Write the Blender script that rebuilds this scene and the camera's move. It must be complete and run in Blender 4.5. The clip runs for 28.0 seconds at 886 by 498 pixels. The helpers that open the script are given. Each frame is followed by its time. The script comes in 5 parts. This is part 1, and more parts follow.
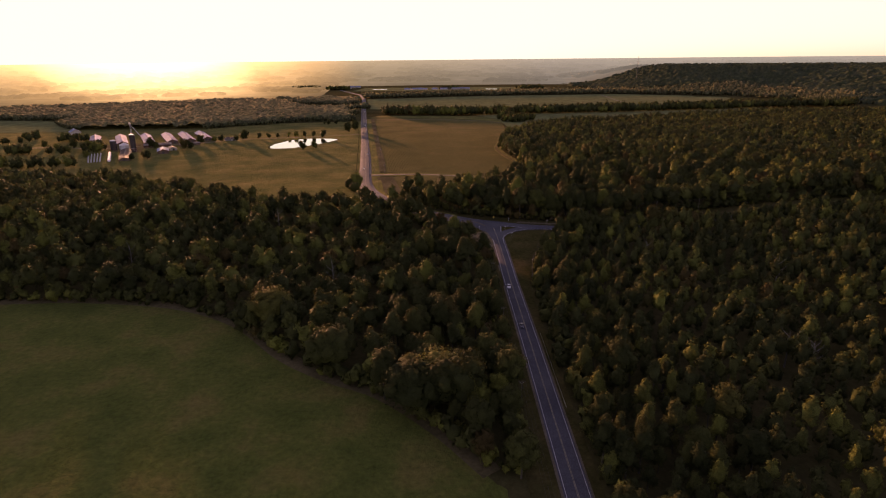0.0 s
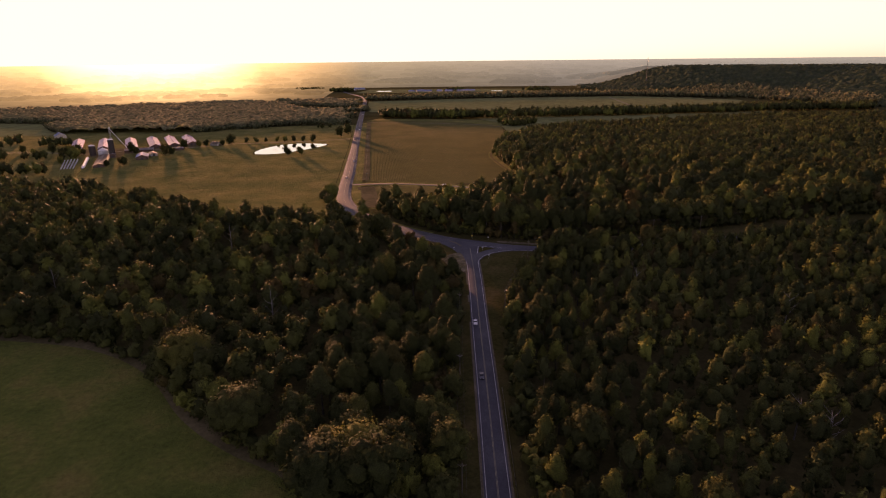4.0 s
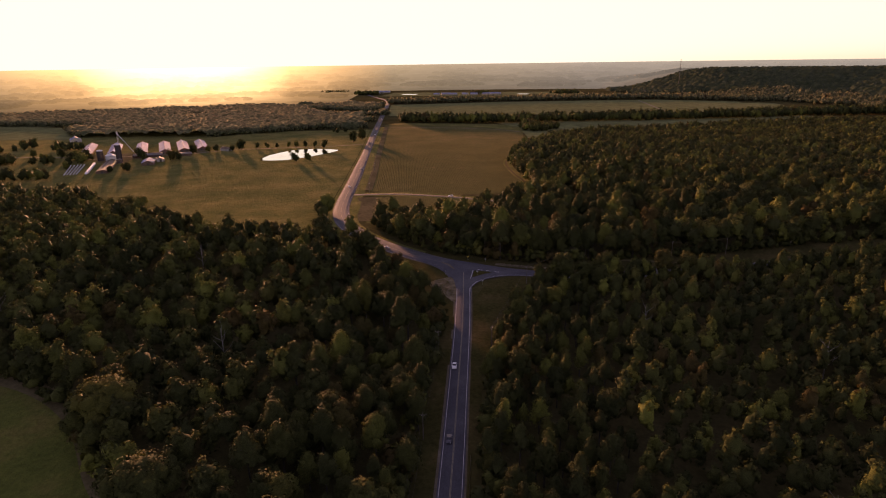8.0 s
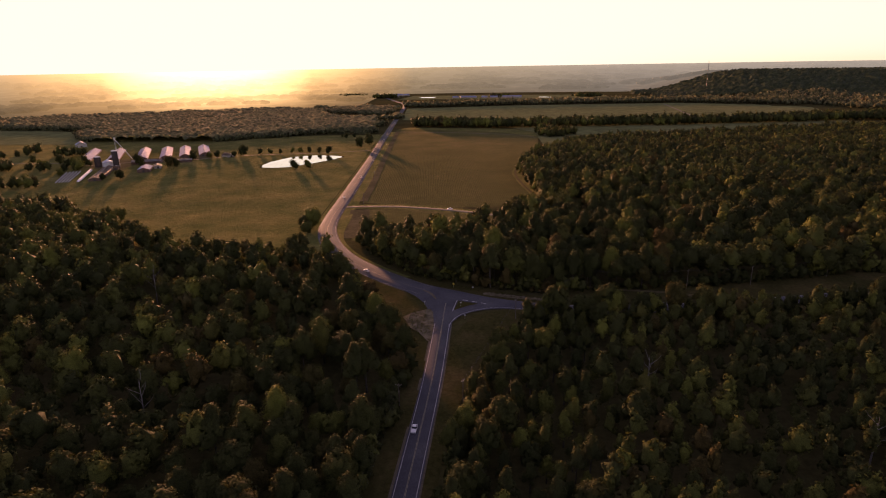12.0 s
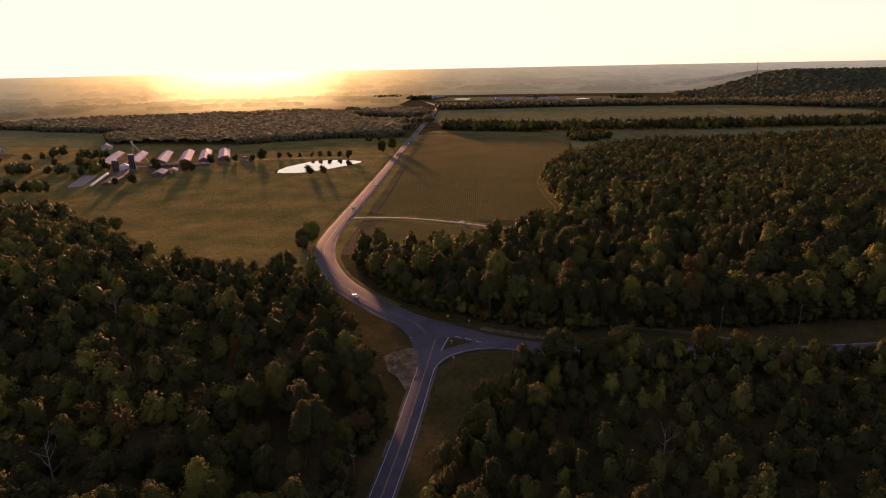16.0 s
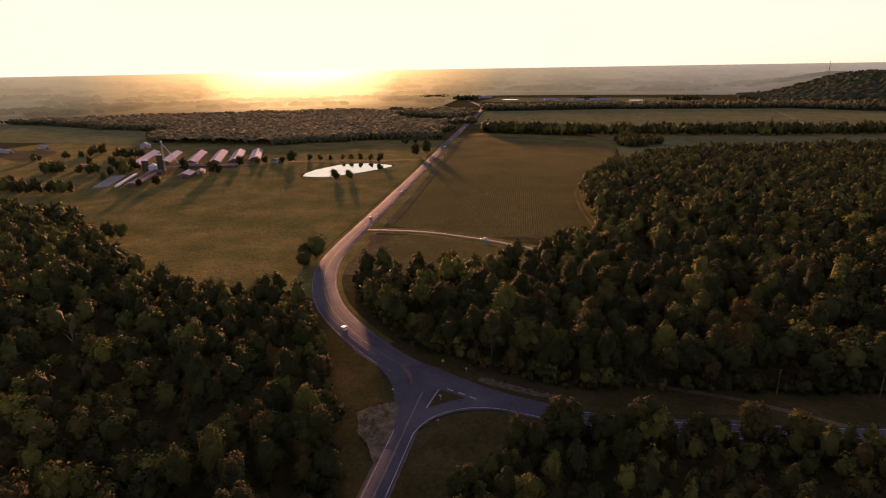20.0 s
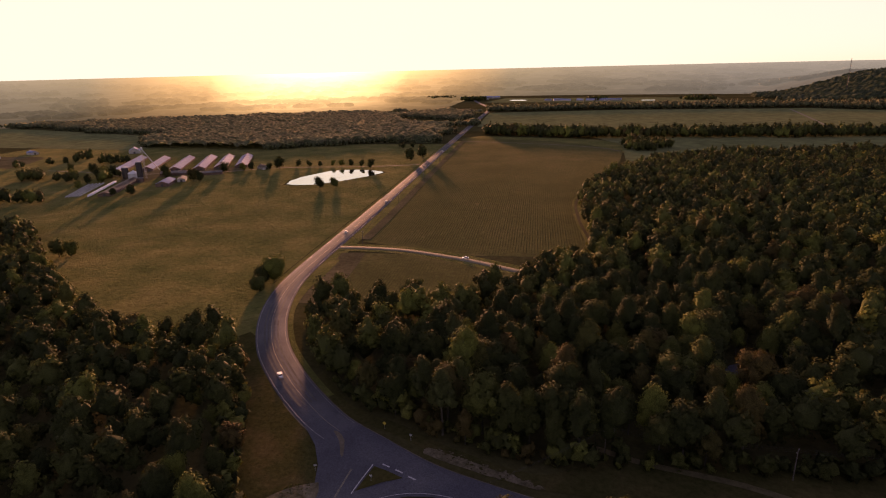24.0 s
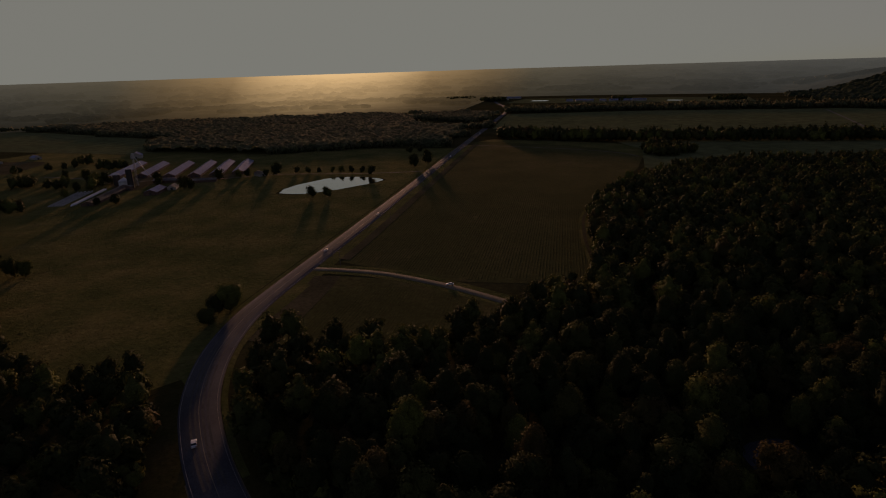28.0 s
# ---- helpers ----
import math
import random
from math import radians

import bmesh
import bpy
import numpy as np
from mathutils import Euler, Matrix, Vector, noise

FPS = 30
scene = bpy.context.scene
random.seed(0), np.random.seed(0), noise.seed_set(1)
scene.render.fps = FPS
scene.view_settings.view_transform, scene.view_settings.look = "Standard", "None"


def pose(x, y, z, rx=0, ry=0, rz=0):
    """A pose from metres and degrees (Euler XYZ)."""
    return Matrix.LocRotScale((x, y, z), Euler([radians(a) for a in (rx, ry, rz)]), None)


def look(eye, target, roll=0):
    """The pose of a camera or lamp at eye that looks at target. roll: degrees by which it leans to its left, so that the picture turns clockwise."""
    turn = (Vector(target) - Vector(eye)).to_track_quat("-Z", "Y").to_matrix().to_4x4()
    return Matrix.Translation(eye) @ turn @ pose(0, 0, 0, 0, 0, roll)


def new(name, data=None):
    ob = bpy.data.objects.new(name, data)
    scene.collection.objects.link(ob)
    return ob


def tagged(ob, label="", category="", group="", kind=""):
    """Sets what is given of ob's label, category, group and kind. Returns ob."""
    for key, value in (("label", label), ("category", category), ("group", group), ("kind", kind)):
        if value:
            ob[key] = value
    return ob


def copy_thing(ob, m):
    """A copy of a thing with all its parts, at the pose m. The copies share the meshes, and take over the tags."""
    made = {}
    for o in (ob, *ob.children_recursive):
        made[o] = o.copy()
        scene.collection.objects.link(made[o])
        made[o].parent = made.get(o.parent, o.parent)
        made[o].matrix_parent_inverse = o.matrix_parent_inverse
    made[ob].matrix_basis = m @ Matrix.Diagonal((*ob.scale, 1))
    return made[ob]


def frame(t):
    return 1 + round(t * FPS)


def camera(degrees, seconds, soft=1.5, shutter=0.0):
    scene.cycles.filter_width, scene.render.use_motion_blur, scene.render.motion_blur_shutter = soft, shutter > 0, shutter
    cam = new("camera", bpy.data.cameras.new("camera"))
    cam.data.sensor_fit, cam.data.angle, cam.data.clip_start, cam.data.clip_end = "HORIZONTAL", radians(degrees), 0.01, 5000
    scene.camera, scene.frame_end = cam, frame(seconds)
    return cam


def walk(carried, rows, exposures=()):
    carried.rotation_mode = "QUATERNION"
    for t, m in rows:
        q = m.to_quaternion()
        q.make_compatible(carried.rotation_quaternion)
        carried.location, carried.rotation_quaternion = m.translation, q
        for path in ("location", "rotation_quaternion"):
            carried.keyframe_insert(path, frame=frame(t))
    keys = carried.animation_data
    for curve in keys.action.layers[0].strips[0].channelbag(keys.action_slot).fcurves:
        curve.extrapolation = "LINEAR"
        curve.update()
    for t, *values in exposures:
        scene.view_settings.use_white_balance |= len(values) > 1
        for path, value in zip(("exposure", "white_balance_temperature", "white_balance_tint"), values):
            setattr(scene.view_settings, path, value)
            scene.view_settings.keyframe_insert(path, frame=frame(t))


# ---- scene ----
# ---- camera and its way ----
cam = camera(74.9, 28.0, soft=1.1)
PATH = [
    (0, (-0.403, 0.558, 118.435), (-0.41, 2.457, 117.807), -0.6),
    (0.5, (2.791, 6.313, 118.438), (2.78, 8.211, 117.81), -0.6),
    (1, (6.052, 12.101, 118.432), (6.038, 14.0, 117.804), -0.6),
    (1.5, (9.4, 17.91, 118.429), (9.383, 19.81, 117.802), -0.6),
    (2, (12.812, 23.662, 118.43), (12.791, 25.561, 117.804), -0.6),
    (2.5, (16.177, 29.297, 118.433), (16.15, 31.196, 117.807), -0.6),
    (3, (19.44, 34.727, 118.444), (19.405, 36.627, 117.818), -0.7),
    (3.5, (22.583, 39.936, 118.471), (22.543, 41.835, 117.846), -0.7),
    (5.5, (34.646, 59.755, 118.706), (34.587, 61.655, 118.085), -0.7),
    (6, (37.464, 64.563, 118.686), (37.397, 66.462, 118.065), -0.9),
    (6.5, (40.079, 69.357, 118.637), (40.004, 71.257, 118.016), -0.9),
    (7, (42.567, 74.248, 118.6), (42.476, 76.148, 117.982), -0.8),
    (7.5, (45.022, 79.388, 118.592), (44.907, 81.287, 117.976), -0.8),
    (8, (47.522, 84.844, 118.596), (47.378, 86.741, 117.981), -0.8),
    (8.5, (50.002, 90.634, 118.591), (49.84, 92.531, 117.978), -0.8),
    (9, (52.53, 96.544, 118.57), (52.353, 98.44, 117.957), -0.9),
    (9.5, (55.131, 102.419, 118.501), (54.945, 104.314, 117.89), -0.8),
    (10, (57.7, 108.148, 118.417), (57.506, 110.043, 117.807), -0.8),
    (10.5, (60.181, 113.659, 118.335), (59.976, 115.553, 117.726), -0.9),
    (11, (62.541, 118.964, 118.277), (62.328, 120.857, 117.669), -1.0),
    (11.5, (64.782, 124.186, 118.236), (64.561, 126.079, 117.629), -1.0),
    (13.5, (73.466, 145.982, 118.391), (73.211, 147.872, 117.788), -1.1),
    (14, (75.405, 151.613, 118.418), (75.118, 153.499, 117.817), -1.0),
    (14.5, (77.258, 157.174, 118.377), (76.948, 159.056, 117.778), -0.8),
    (15, (79.255, 162.541, 118.31), (78.927, 164.421, 117.71), -0.9),
    (15.5, (81.373, 167.876, 118.241), (81.033, 169.754, 117.641), -1.0),
    (16, (83.492, 173.336, 118.189), (83.138, 175.21, 117.588), -1.2),
    (16.5, (85.548, 179.018, 118.162), (85.185, 180.89, 117.561), -1.1),
    (17, (87.502, 184.946, 118.163), (87.126, 186.815, 117.561), -1.2),
    (17.5, (89.308, 191.059, 118.197), (88.91, 192.924, 117.595), -1.3),
    (18, (90.938, 197.245, 118.255), (90.513, 199.104, 117.654), -1.3),
    (18.5, (92.363, 203.391, 118.328), (91.905, 205.242, 117.727), -1.3),
    (19, (93.623, 209.465, 118.419), (93.139, 211.311, 117.82), -1.0),
    (19.5, (94.834, 215.449, 118.495), (94.331, 217.289, 117.895), -1.0),
    (20, (96.086, 221.406, 118.556), (95.57, 223.243, 117.956), -1.0),
    (20.5, (97.457, 227.321, 118.587), (96.931, 229.155, 117.988), -1.1),
    (21, (98.96, 233.313, 118.586), (98.428, 235.146, 117.987), -1.2),
    (21.5, (100.503, 239.398, 118.564), (99.965, 241.229, 117.965), -1.2),
    (23.5, (106.69, 264.118, 118.425), (106.133, 265.943, 117.826), -1.4),
    (24, (108.208, 270.389, 118.427), (107.647, 272.213, 117.829), -1.4),
    (24.5, (109.727, 276.761, 118.475), (109.165, 278.584, 117.877), -1.5),
    (25, (111.257, 283.154, 118.536), (110.69, 284.977, 117.938), -1.5),
    (25.5, (112.758, 289.561, 118.596), (112.183, 291.381, 117.998), -1.5),
    (26, (114.195, 296.016, 118.657), (113.605, 297.831, 118.06), -1.5),
    (26.5, (115.602, 302.548, 118.723), (114.994, 304.357, 118.126), -1.8),
    (27, (116.926, 309.138, 118.777), (116.302, 310.942, 118.181), -1.8),
    (27.5, (118.144, 315.758, 118.813), (117.509, 317.558, 118.216), -1.8),
    (28, (119.269, 322.384, 118.83), (118.626, 324.182, 118.234), -1.8),
]
GAIN = 1.5
FADE = [(t, GAIN + stops, kelvin, tint) for t, stops, kelvin, tint in ((0.0, 0.15, 8400.0, 73.0), (10.0, 0.1, 8400.0, 73.0), (20.0, 0.0, 8400.0, 73.0), (26.4, -0.1, 8400.0, 73.0), (26.7, -0.22, 8200.0, 68.0), (27.0, -0.5, 7800.0, 61.0), (27.4, -1.2, 7500.0, 60.0), (27.6, -1.6, 7350.0, 59.0), (27.8, -2.0, 7200.0, 58.0), (28.0, -2.5, 7100.0, 57.0))]
walk(cam, [(t, look(eye, target, roll)) for t, eye, target, roll in PATH], FADE)

# ---- daylight ----
SUN_YAW, SUN_UP = 27.6, 4.6          # degrees to the left of +y, degrees above the horizon
world = bpy.data.worlds.new("evening_sky")
scene.world = world
world.use_nodes = True
wn = world.node_tree
sky = wn.nodes.new("ShaderNodeTexSky")
sky.sky_type = "NISHITA"
sky.sun_disc = False
sky.sun_elevation = radians(SUN_UP)
sky.sun_rotation = radians(-SUN_YAW)
sky.altitude = 150
sky.air_density, sky.dust_density, sky.ozone_density = 0.45, 1.0, 0.5
wn.nodes["Background"].inputs["Strength"].default_value = 0.185
# a soft limit on each channel evens out the brightest part of the sky
apart, joined_sky = wn.nodes.new("ShaderNodeSeparateColor"), wn.nodes.new("ShaderNodeCombineColor")
wn.links.new(sky.outputs["Color"], apart.inputs["Color"])


def sky_math(kind, a, b):
    n = wn.nodes.new("ShaderNodeMath")
    n.operation = kind
    for socket, value in zip(n.inputs, (a, b)):
        if isinstance(value, (int, float)):
            socket.default_value = value
        else:
            wn.links.new(value, socket)
    return n.outputs["Value"]


for channel, limit in (("Red", 1.56), ("Green", 2.24), ("Blue", 1.72)):
    c = apart.outputs[channel]
    over = sky_math("ADD", sky_math("POWER", sky_math("DIVIDE", c, limit), 2.5), 1.0)
    wn.links.new(sky_math("MULTIPLY", c, sky_math("POWER", over, -0.4)), joined_sky.inputs[channel])
wn.links.new(joined_sky.outputs["Color"], wn.nodes["Background"].inputs["Color"])

sun_data = bpy.data.lights.new("sun", "SUN")
sun_data.energy, sun_data.angle, sun_data.color = 3.5, radians(3.4), (1.0, 0.67, 0.33)
sun = new("sun", sun_data)
sun_way = Vector((-math.sin(radians(SUN_YAW)) * math.cos(radians(SUN_UP)), math.cos(radians(SUN_YAW)) * math.cos(radians(SUN_UP)), math.sin(radians(SUN_UP))))
sun.matrix_world = look(sun_way * 400, (0, 0, 0))

# ---- materials ----


def material(name, rough=0.8, metal=0.0, spec=0.5):
    m = bpy.data.materials.new(name)
    m.use_nodes = True
    b = m.node_tree.nodes["Principled BSDF"]
    b.inputs["Roughness"].default_value = rough
    b.inputs["Metallic"].default_value = metal
    b.inputs["Specular IOR Level"].default_value = spec
    return m, m.node_tree, b


def noise_node(nt, scale, detail=4.0, rough=0.6, stretch=None):
    n = nt.nodes.new("ShaderNodeTexNoise")
    n.inputs["Scale"].default_value, n.inputs["Detail"].default_value, n.inputs["Roughness"].default_value = scale, detail, rough
    g = nt.nodes.new("ShaderNodeNewGeometry")
    if stretch:
        mp = nt.nodes.new("ShaderNodeMapping")
        mp.inputs["Rotation"].default_value = (0, 0, radians(stretch[2]))
        mp.inputs["Scale"].default_value = (stretch[0], stretch[1], 1)
        nt.links.new(g.outputs["Position"], mp.inputs["Vector"])
        nt.links.new(mp.outputs["Vector"], n.inputs["Vector"])
    else:
        nt.links.new(g.outputs["Position"], n.inputs["Vector"])
    return n


def ramp_node(nt, source, stops):
    r = nt.nodes.new("ShaderNodeValToRGB")
    while len(r.color_ramp.elements) < len(stops):
        r.color_ramp.elements.new(0.5)
    for e, (at, c) in zip(r.color_ramp.elements, stops):
        e.position, e.color = at, (*c, 1)
    nt.links.new(source, r.inputs["Fac"])
    return r


def mix_node(nt, a, b, fac, kind="MIX"):
    m = nt.nodes.new("ShaderNodeMix")
    m.data_type, m.blend_type = "RGBA", kind
    for socket, value in ((m.inputs[6], a), (m.inputs[7], b), (m.inputs[0], fac)):
        if isinstance(value, (int, float)):
            socket.default_value = value
        elif isinstance(value, tuple):
            socket.default_value = (*value, 1)
        else:
            nt.links.new(value, socket)
    return m.outputs[2]


def bump_node(nt, b, height, strength, distance):
    u = nt.nodes.new("ShaderNodeBump")
    u.inputs["Strength"].default_value, u.inputs["Distance"].default_value = strength, distance
    nt.links.new(height, u.inputs["Height"])
    nt.links.new(u.outputs["Normal"], b.inputs["Normal"])


def two_scale(name, dark, mid, light, large, fine, rough=0.8, bump=0.3, depth=0.1, spec=0.4, metal=0.0, stretch=None):
    """A surface with broad stains and fine grain."""
    m, nt, b = material(name, rough, metal, spec)
    a = noise_node(nt, large, 5, 0.6)
    f = noise_node(nt, fine, 6, 0.7, stretch)
    broad = ramp_node(nt, a.outputs["Fac"], [(0.3, dark), (0.5, mid), (0.72, light)])
    grain = ramp_node(nt, f.outputs["Fac"], [(0.25, (0.45, 0.45, 0.45)), (0.75, (1.45, 1.45, 1.45))])
    nt.links.new(mix_node(nt, broad.outputs["Color"], grain.outputs["Color"], 0.8, "MULTIPLY"), b.inputs["Base Color"])
    if bump:
        bump_node(nt, b, f.outputs["Fac"], bump, depth)
    return m


def fuzzy(m, amount, tint=(1.0, 0.82, 0.5), rough=0.45):
    """Fine stems and blades that catch low light."""
    b = m.node_tree.nodes["Principled BSDF"]
    b.inputs["Sheen Weight"].default_value, b.inputs["Sheen Roughness"].default_value = amount, rough
    b.inputs["Sheen Tint"].default_value = (*tint, 1)
    return m


def plain(name, color, rough=0.6, metal=0.0, spec=0.5, wear=0.25, scale=1.5):
    """Paint, metal, plastic: one colour with slight stains."""
    m, nt, b = material(name, rough, metal, spec)
    n = noise_node(nt, scale, 5, 0.65)
    r = ramp_node(nt, n.outputs["Fac"], [(0.3, tuple(c * (1 - wear) for c in color)), (0.7, tuple(min(1, c * (1 + wear * 0.5)) for c in color))])
    nt.links.new(r.outputs["Color"], b.inputs["Base Color"])
    return m


def foliage(name, stops, through_light=0.2, joined=False, gloss=0.03, grain=2.6):
    """Leaves that let some light through. The tint goes tree by tree, and a little clump by clump."""
    m = bpy.data.materials.new(name)
    m.use_nodes = True
    nt = m.node_tree
    b = nt.nodes["Principled BSDF"]
    b.inputs["Roughness"].default_value = 0.75
    b.inputs["Specular IOR Level"].default_value = gloss
    if joined:
        pick = nt.nodes.new("ShaderNodeAttribute")
        pick.attribute_name = "tint"
        source = pick.outputs["Fac"]
    else:
        pick = nt.nodes.new("ShaderNodeObjectInfo")
        source = pick.outputs["Random"]
    tree = ramp_node(nt, source, stops)
    geo = nt.nodes.new("ShaderNodeNewGeometry")
    clump = ramp_node(nt, geo.outputs["Random Per Island"], [(0.0, (0.84, 0.85, 0.84)), (1.0, (1.16, 1.15, 1.1))])
    leaf = noise_node(nt, grain, 4, 0.75)
    leafy = ramp_node(nt, leaf.outputs["Fac"], [(0.34, (0.5, 0.5, 0.5)), (0.66, (1.42, 1.42, 1.35))])
    color = mix_node(nt, mix_node(nt, tree.outputs["Color"], clump.outputs["Color"], 1.0, "MULTIPLY"), leafy.outputs["Color"], 1.0, "MULTIPLY")
    nt.links.new(color, b.inputs["Base Color"])
    bump_node(nt, b, leaf.outputs["Fac"], 0.8 if grain > 1 else 0.6, 0.3 if grain > 1 else 0.8)
    t = nt.nodes.new("ShaderNodeBsdfTranslucent")
    nt.links.new(mix_node(nt, color, (0.11, 0.11, 0.03), 0.3), t.inputs["Color"])
    s = nt.nodes.new("ShaderNodeMixShader")
    s.inputs["Fac"].default_value = through_light
    nt.links.new(b.outputs["BSDF"], s.inputs[1])
    nt.links.new(t.outputs["BSDF"], s.inputs[2])
    nt.links.new(s.outputs["Shader"], nt.nodes["Material Output"].inputs["Surface"])
    return m


GREENS = [(0.0, (0.03, 0.038, 0.015)), (0.3, (0.04, 0.047, 0.017)), (0.55, (0.05, 0.057, 0.019)), (0.70, (0.075, 0.084, 0.024)), (0.86, (0.12, 0.13, 0.03)), (0.95, (0.064, 0.058, 0.02)), (1.0, (0.074, 0.054, 0.02))]
PINES = [(0.0, (0.035, 0.043, 0.017)), (0.6, (0.044, 0.052, 0.02)), (1.0, (0.058, 0.066, 0.025))]
RUSTS = [(0.0, (0.058, 0.05, 0.018)), (0.5, (0.068, 0.047, 0.019)), (1.0, (0.085, 0.074, 0.023))]
M_leaf = foliage("broadleaf_foliage", GREENS)
M_pine = foliage("pine_needles", PINES, 0.2)
M_rust = foliage("turning_foliage", RUSTS)
M_woods = foliage("woodland_foliage", GREENS, joined=True)
# greens paled in the colour itself, standing in for haze over distance
HAZE_PALED_GREENS = [(0.0, (0.062, 0.078, 0.044)), (0.35, (0.07, 0.086, 0.048)), (0.65, (0.08, 0.096, 0.052)), (0.85, (0.1, 0.115, 0.06)), (1.0, (0.1, 0.09, 0.052))]
M_far_woods = foliage("haze_paled_foliage", HAZE_PALED_GREENS, 0.4, joined=True, grain=0.4)
M_hill_woods = foliage("hill_foliage", [(0.0, (0.03, 0.042, 0.022)), (0.6, (0.042, 0.056, 0.028)), (1.0, (0.06, 0.07, 0.034))], 0.15, joined=True, grain=0.3)
M_bark = two_scale("bark", (0.03, 0.025, 0.02), (0.05, 0.041, 0.032), (0.08, 0.066, 0.052), 0.6, 6, 0.9)
M_deadwood = two_scale("bleached_wood", (0.09, 0.083, 0.073), (0.125, 0.115, 0.105), (0.17, 0.155, 0.14), 0.6, 6, 0.85)
M_ground = two_scale("rough_ground", (0.04, 0.036, 0.014), (0.055, 0.05, 0.02), (0.08, 0.065, 0.028), 0.012, 0.35, 0.95, 0.5, 0.5, 0.0)
M_meadow = two_scale("hay_meadow", (0.05, 0.072, 0.016), (0.078, 0.096, 0.022), (0.135, 0.11, 0.034), 0.045, 0.45, 0.95, 1.0, 1.0, 0.0)
M_pasture = two_scale("grazed_pasture", (0.046, 0.062, 0.016), (0.084, 0.088, 0.025), (0.15, 0.125, 0.042), 0.026, 0.33, 0.95, 1.0, 1.3, 0.0)
M_crop_soil = two_scale("crop_soil", (0.046, 0.05, 0.018), (0.065, 0.066, 0.023), (0.094, 0.08, 0.033), 0.02, 0.3, 0.95, 0.6, 0.4, 0.0)
M_crop = two_scale("crop_leaves", (0.04, 0.047, 0.015), (0.054, 0.058, 0.019), (0.078, 0.072, 0.024), 0.015, 0.4, 0.95, 0.5, 0.3, 0.0)
M_far_field = two_scale("far_field", (0.105, 0.115, 0.05), (0.125, 0.135, 0.06), (0.15, 0.145, 0.065), 0.006, 0.05, 0.95, 0.3, 0.5, 0.0)
M_verge = two_scale("mown_verge", (0.036, 0.036, 0.012), (0.05, 0.045, 0.016), (0.085, 0.062, 0.026), 0.06, 0.6, 0.95, 0.6, 0.3, 0.0)
# the road's blue cast from the open sky is put into this colour
M_asphalt = two_scale("asphalt", (0.05, 0.053, 0.064), (0.066, 0.069, 0.081), (0.09, 0.091, 0.098), 0.05, 2.2, 0.9, 0.25, 0.02, 0.06)
M_worn_asphalt = two_scale("worn_asphalt", (0.058, 0.058, 0.06), (0.074, 0.073, 0.073), (0.096, 0.093, 0.088), 0.15, 1.4, 0.9, 0.2, 0.02, 0.06)
M_shoulder = two_scale("gravel_shoulder", (0.08, 0.066, 0.046), (0.11, 0.092, 0.066), (0.15, 0.126, 0.094), 0.12, 1.6, 0.95, 0.5, 0.08, 0.05)
M_bare = two_scale("bare_field_soil", (0.072, 0.059, 0.03), (0.1, 0.081, 0.042), (0.135, 0.107, 0.058), 0.03, 0.5, 0.95, 0.5, 0.2, 0.0)
M_gravel = two_scale("gravel_lane", (0.12, 0.105, 0.075), (0.155, 0.136, 0.098), (0.195, 0.17, 0.128), 0.08, 1.2, 0.95, 0.5, 0.08, 0.05)
M_clay = two_scale("bare_clay", (0.05, 0.042, 0.02), (0.11, 0.09, 0.055), (0.19, 0.155, 0.105), 0.22, 1.3, 0.95, 0.5, 0.18, 0.05)
M_white_line = plain("white_road_paint", (0.36, 0.36, 0.36), 0.65, wear=0.5, scale=0.8)
M_faint_line = plain("worn_road_paint", (0.24, 0.23, 0.22), 0.7, wear=0.6, scale=0.8)
M_yellow_line = plain("faded_yellow_paint", (0.2, 0.172, 0.11), 0.7, wear=0.5, scale=0.8)
# blue of the reflected sky is mixed into the roof's base colour
M_roof = plain("sky_tinted_galvanised_roof", (0.3, 0.37, 0.56), 0.8, 0.0, 0.2, wear=0.25, scale=0.3)
M_dull_roof = plain("weathered_tin_roof", (0.27, 0.24, 0.23), 0.8, 0.0, 0.2, wear=0.35, scale=0.3)
M_barn_wall = two_scale("barn_boards", (0.09, 0.05, 0.038), (0.13, 0.075, 0.055), (0.17, 0.10, 0.075), 0.3, 3, 0.85)
M_pale_wall = plain("pale_siding", (0.34, 0.31, 0.28), 0.8)
M_dark_steel = plain("dark_silo_steel", (0.055, 0.045, 0.042), 0.7, 0.0, 0.2)
M_bin = plain("ribbed_bin_steel", (0.5, 0.51, 0.53), 0.55, 0.4, wear=0.2)
M_old_film = plain("weathered_film", (0.33, 0.32, 0.31), 0.85, 0.0, 0.1, wear=0.55, scale=0.5)
M_film = plain("white_silage_film", (0.6, 0.6, 0.62), 0.7, 0.0, 0.2, wear=0.1)
M_brown_roof = two_scale("rusty_roof", (0.14, 0.10, 0.08), (0.19, 0.14, 0.11), (0.25, 0.18, 0.14), 0.1, 1.5, 0.75)
M_concrete = two_scale("concrete", (0.25, 0.24, 0.22), (0.32, 0.31, 0.29), (0.4, 0.39, 0.37), 0.3, 4, 0.85)
M_pole = two_scale("tarred_pole", (0.07, 0.055, 0.045), (0.10, 0.08, 0.065), (0.14, 0.12, 0.10), 0.5, 8, 0.9)
M_wire = plain("bare_wire", (0.04, 0.04, 0.042), 0.7, 0.0)
M_mast = plain("dark_mast_steel", (0.07, 0.065, 0.065), 0.6, 0.3)
M_rail = plain("galvanised_rail", (0.5, 0.5, 0.5), 0.4, 0.8)
M_sign_yellow = plain("yellow_sign", (0.45, 0.3, 0.04), 0.4, wear=0.1)
M_sign_white = plain("white_sign", (0.36, 0.36, 0.36), 0.4, wear=0.1)
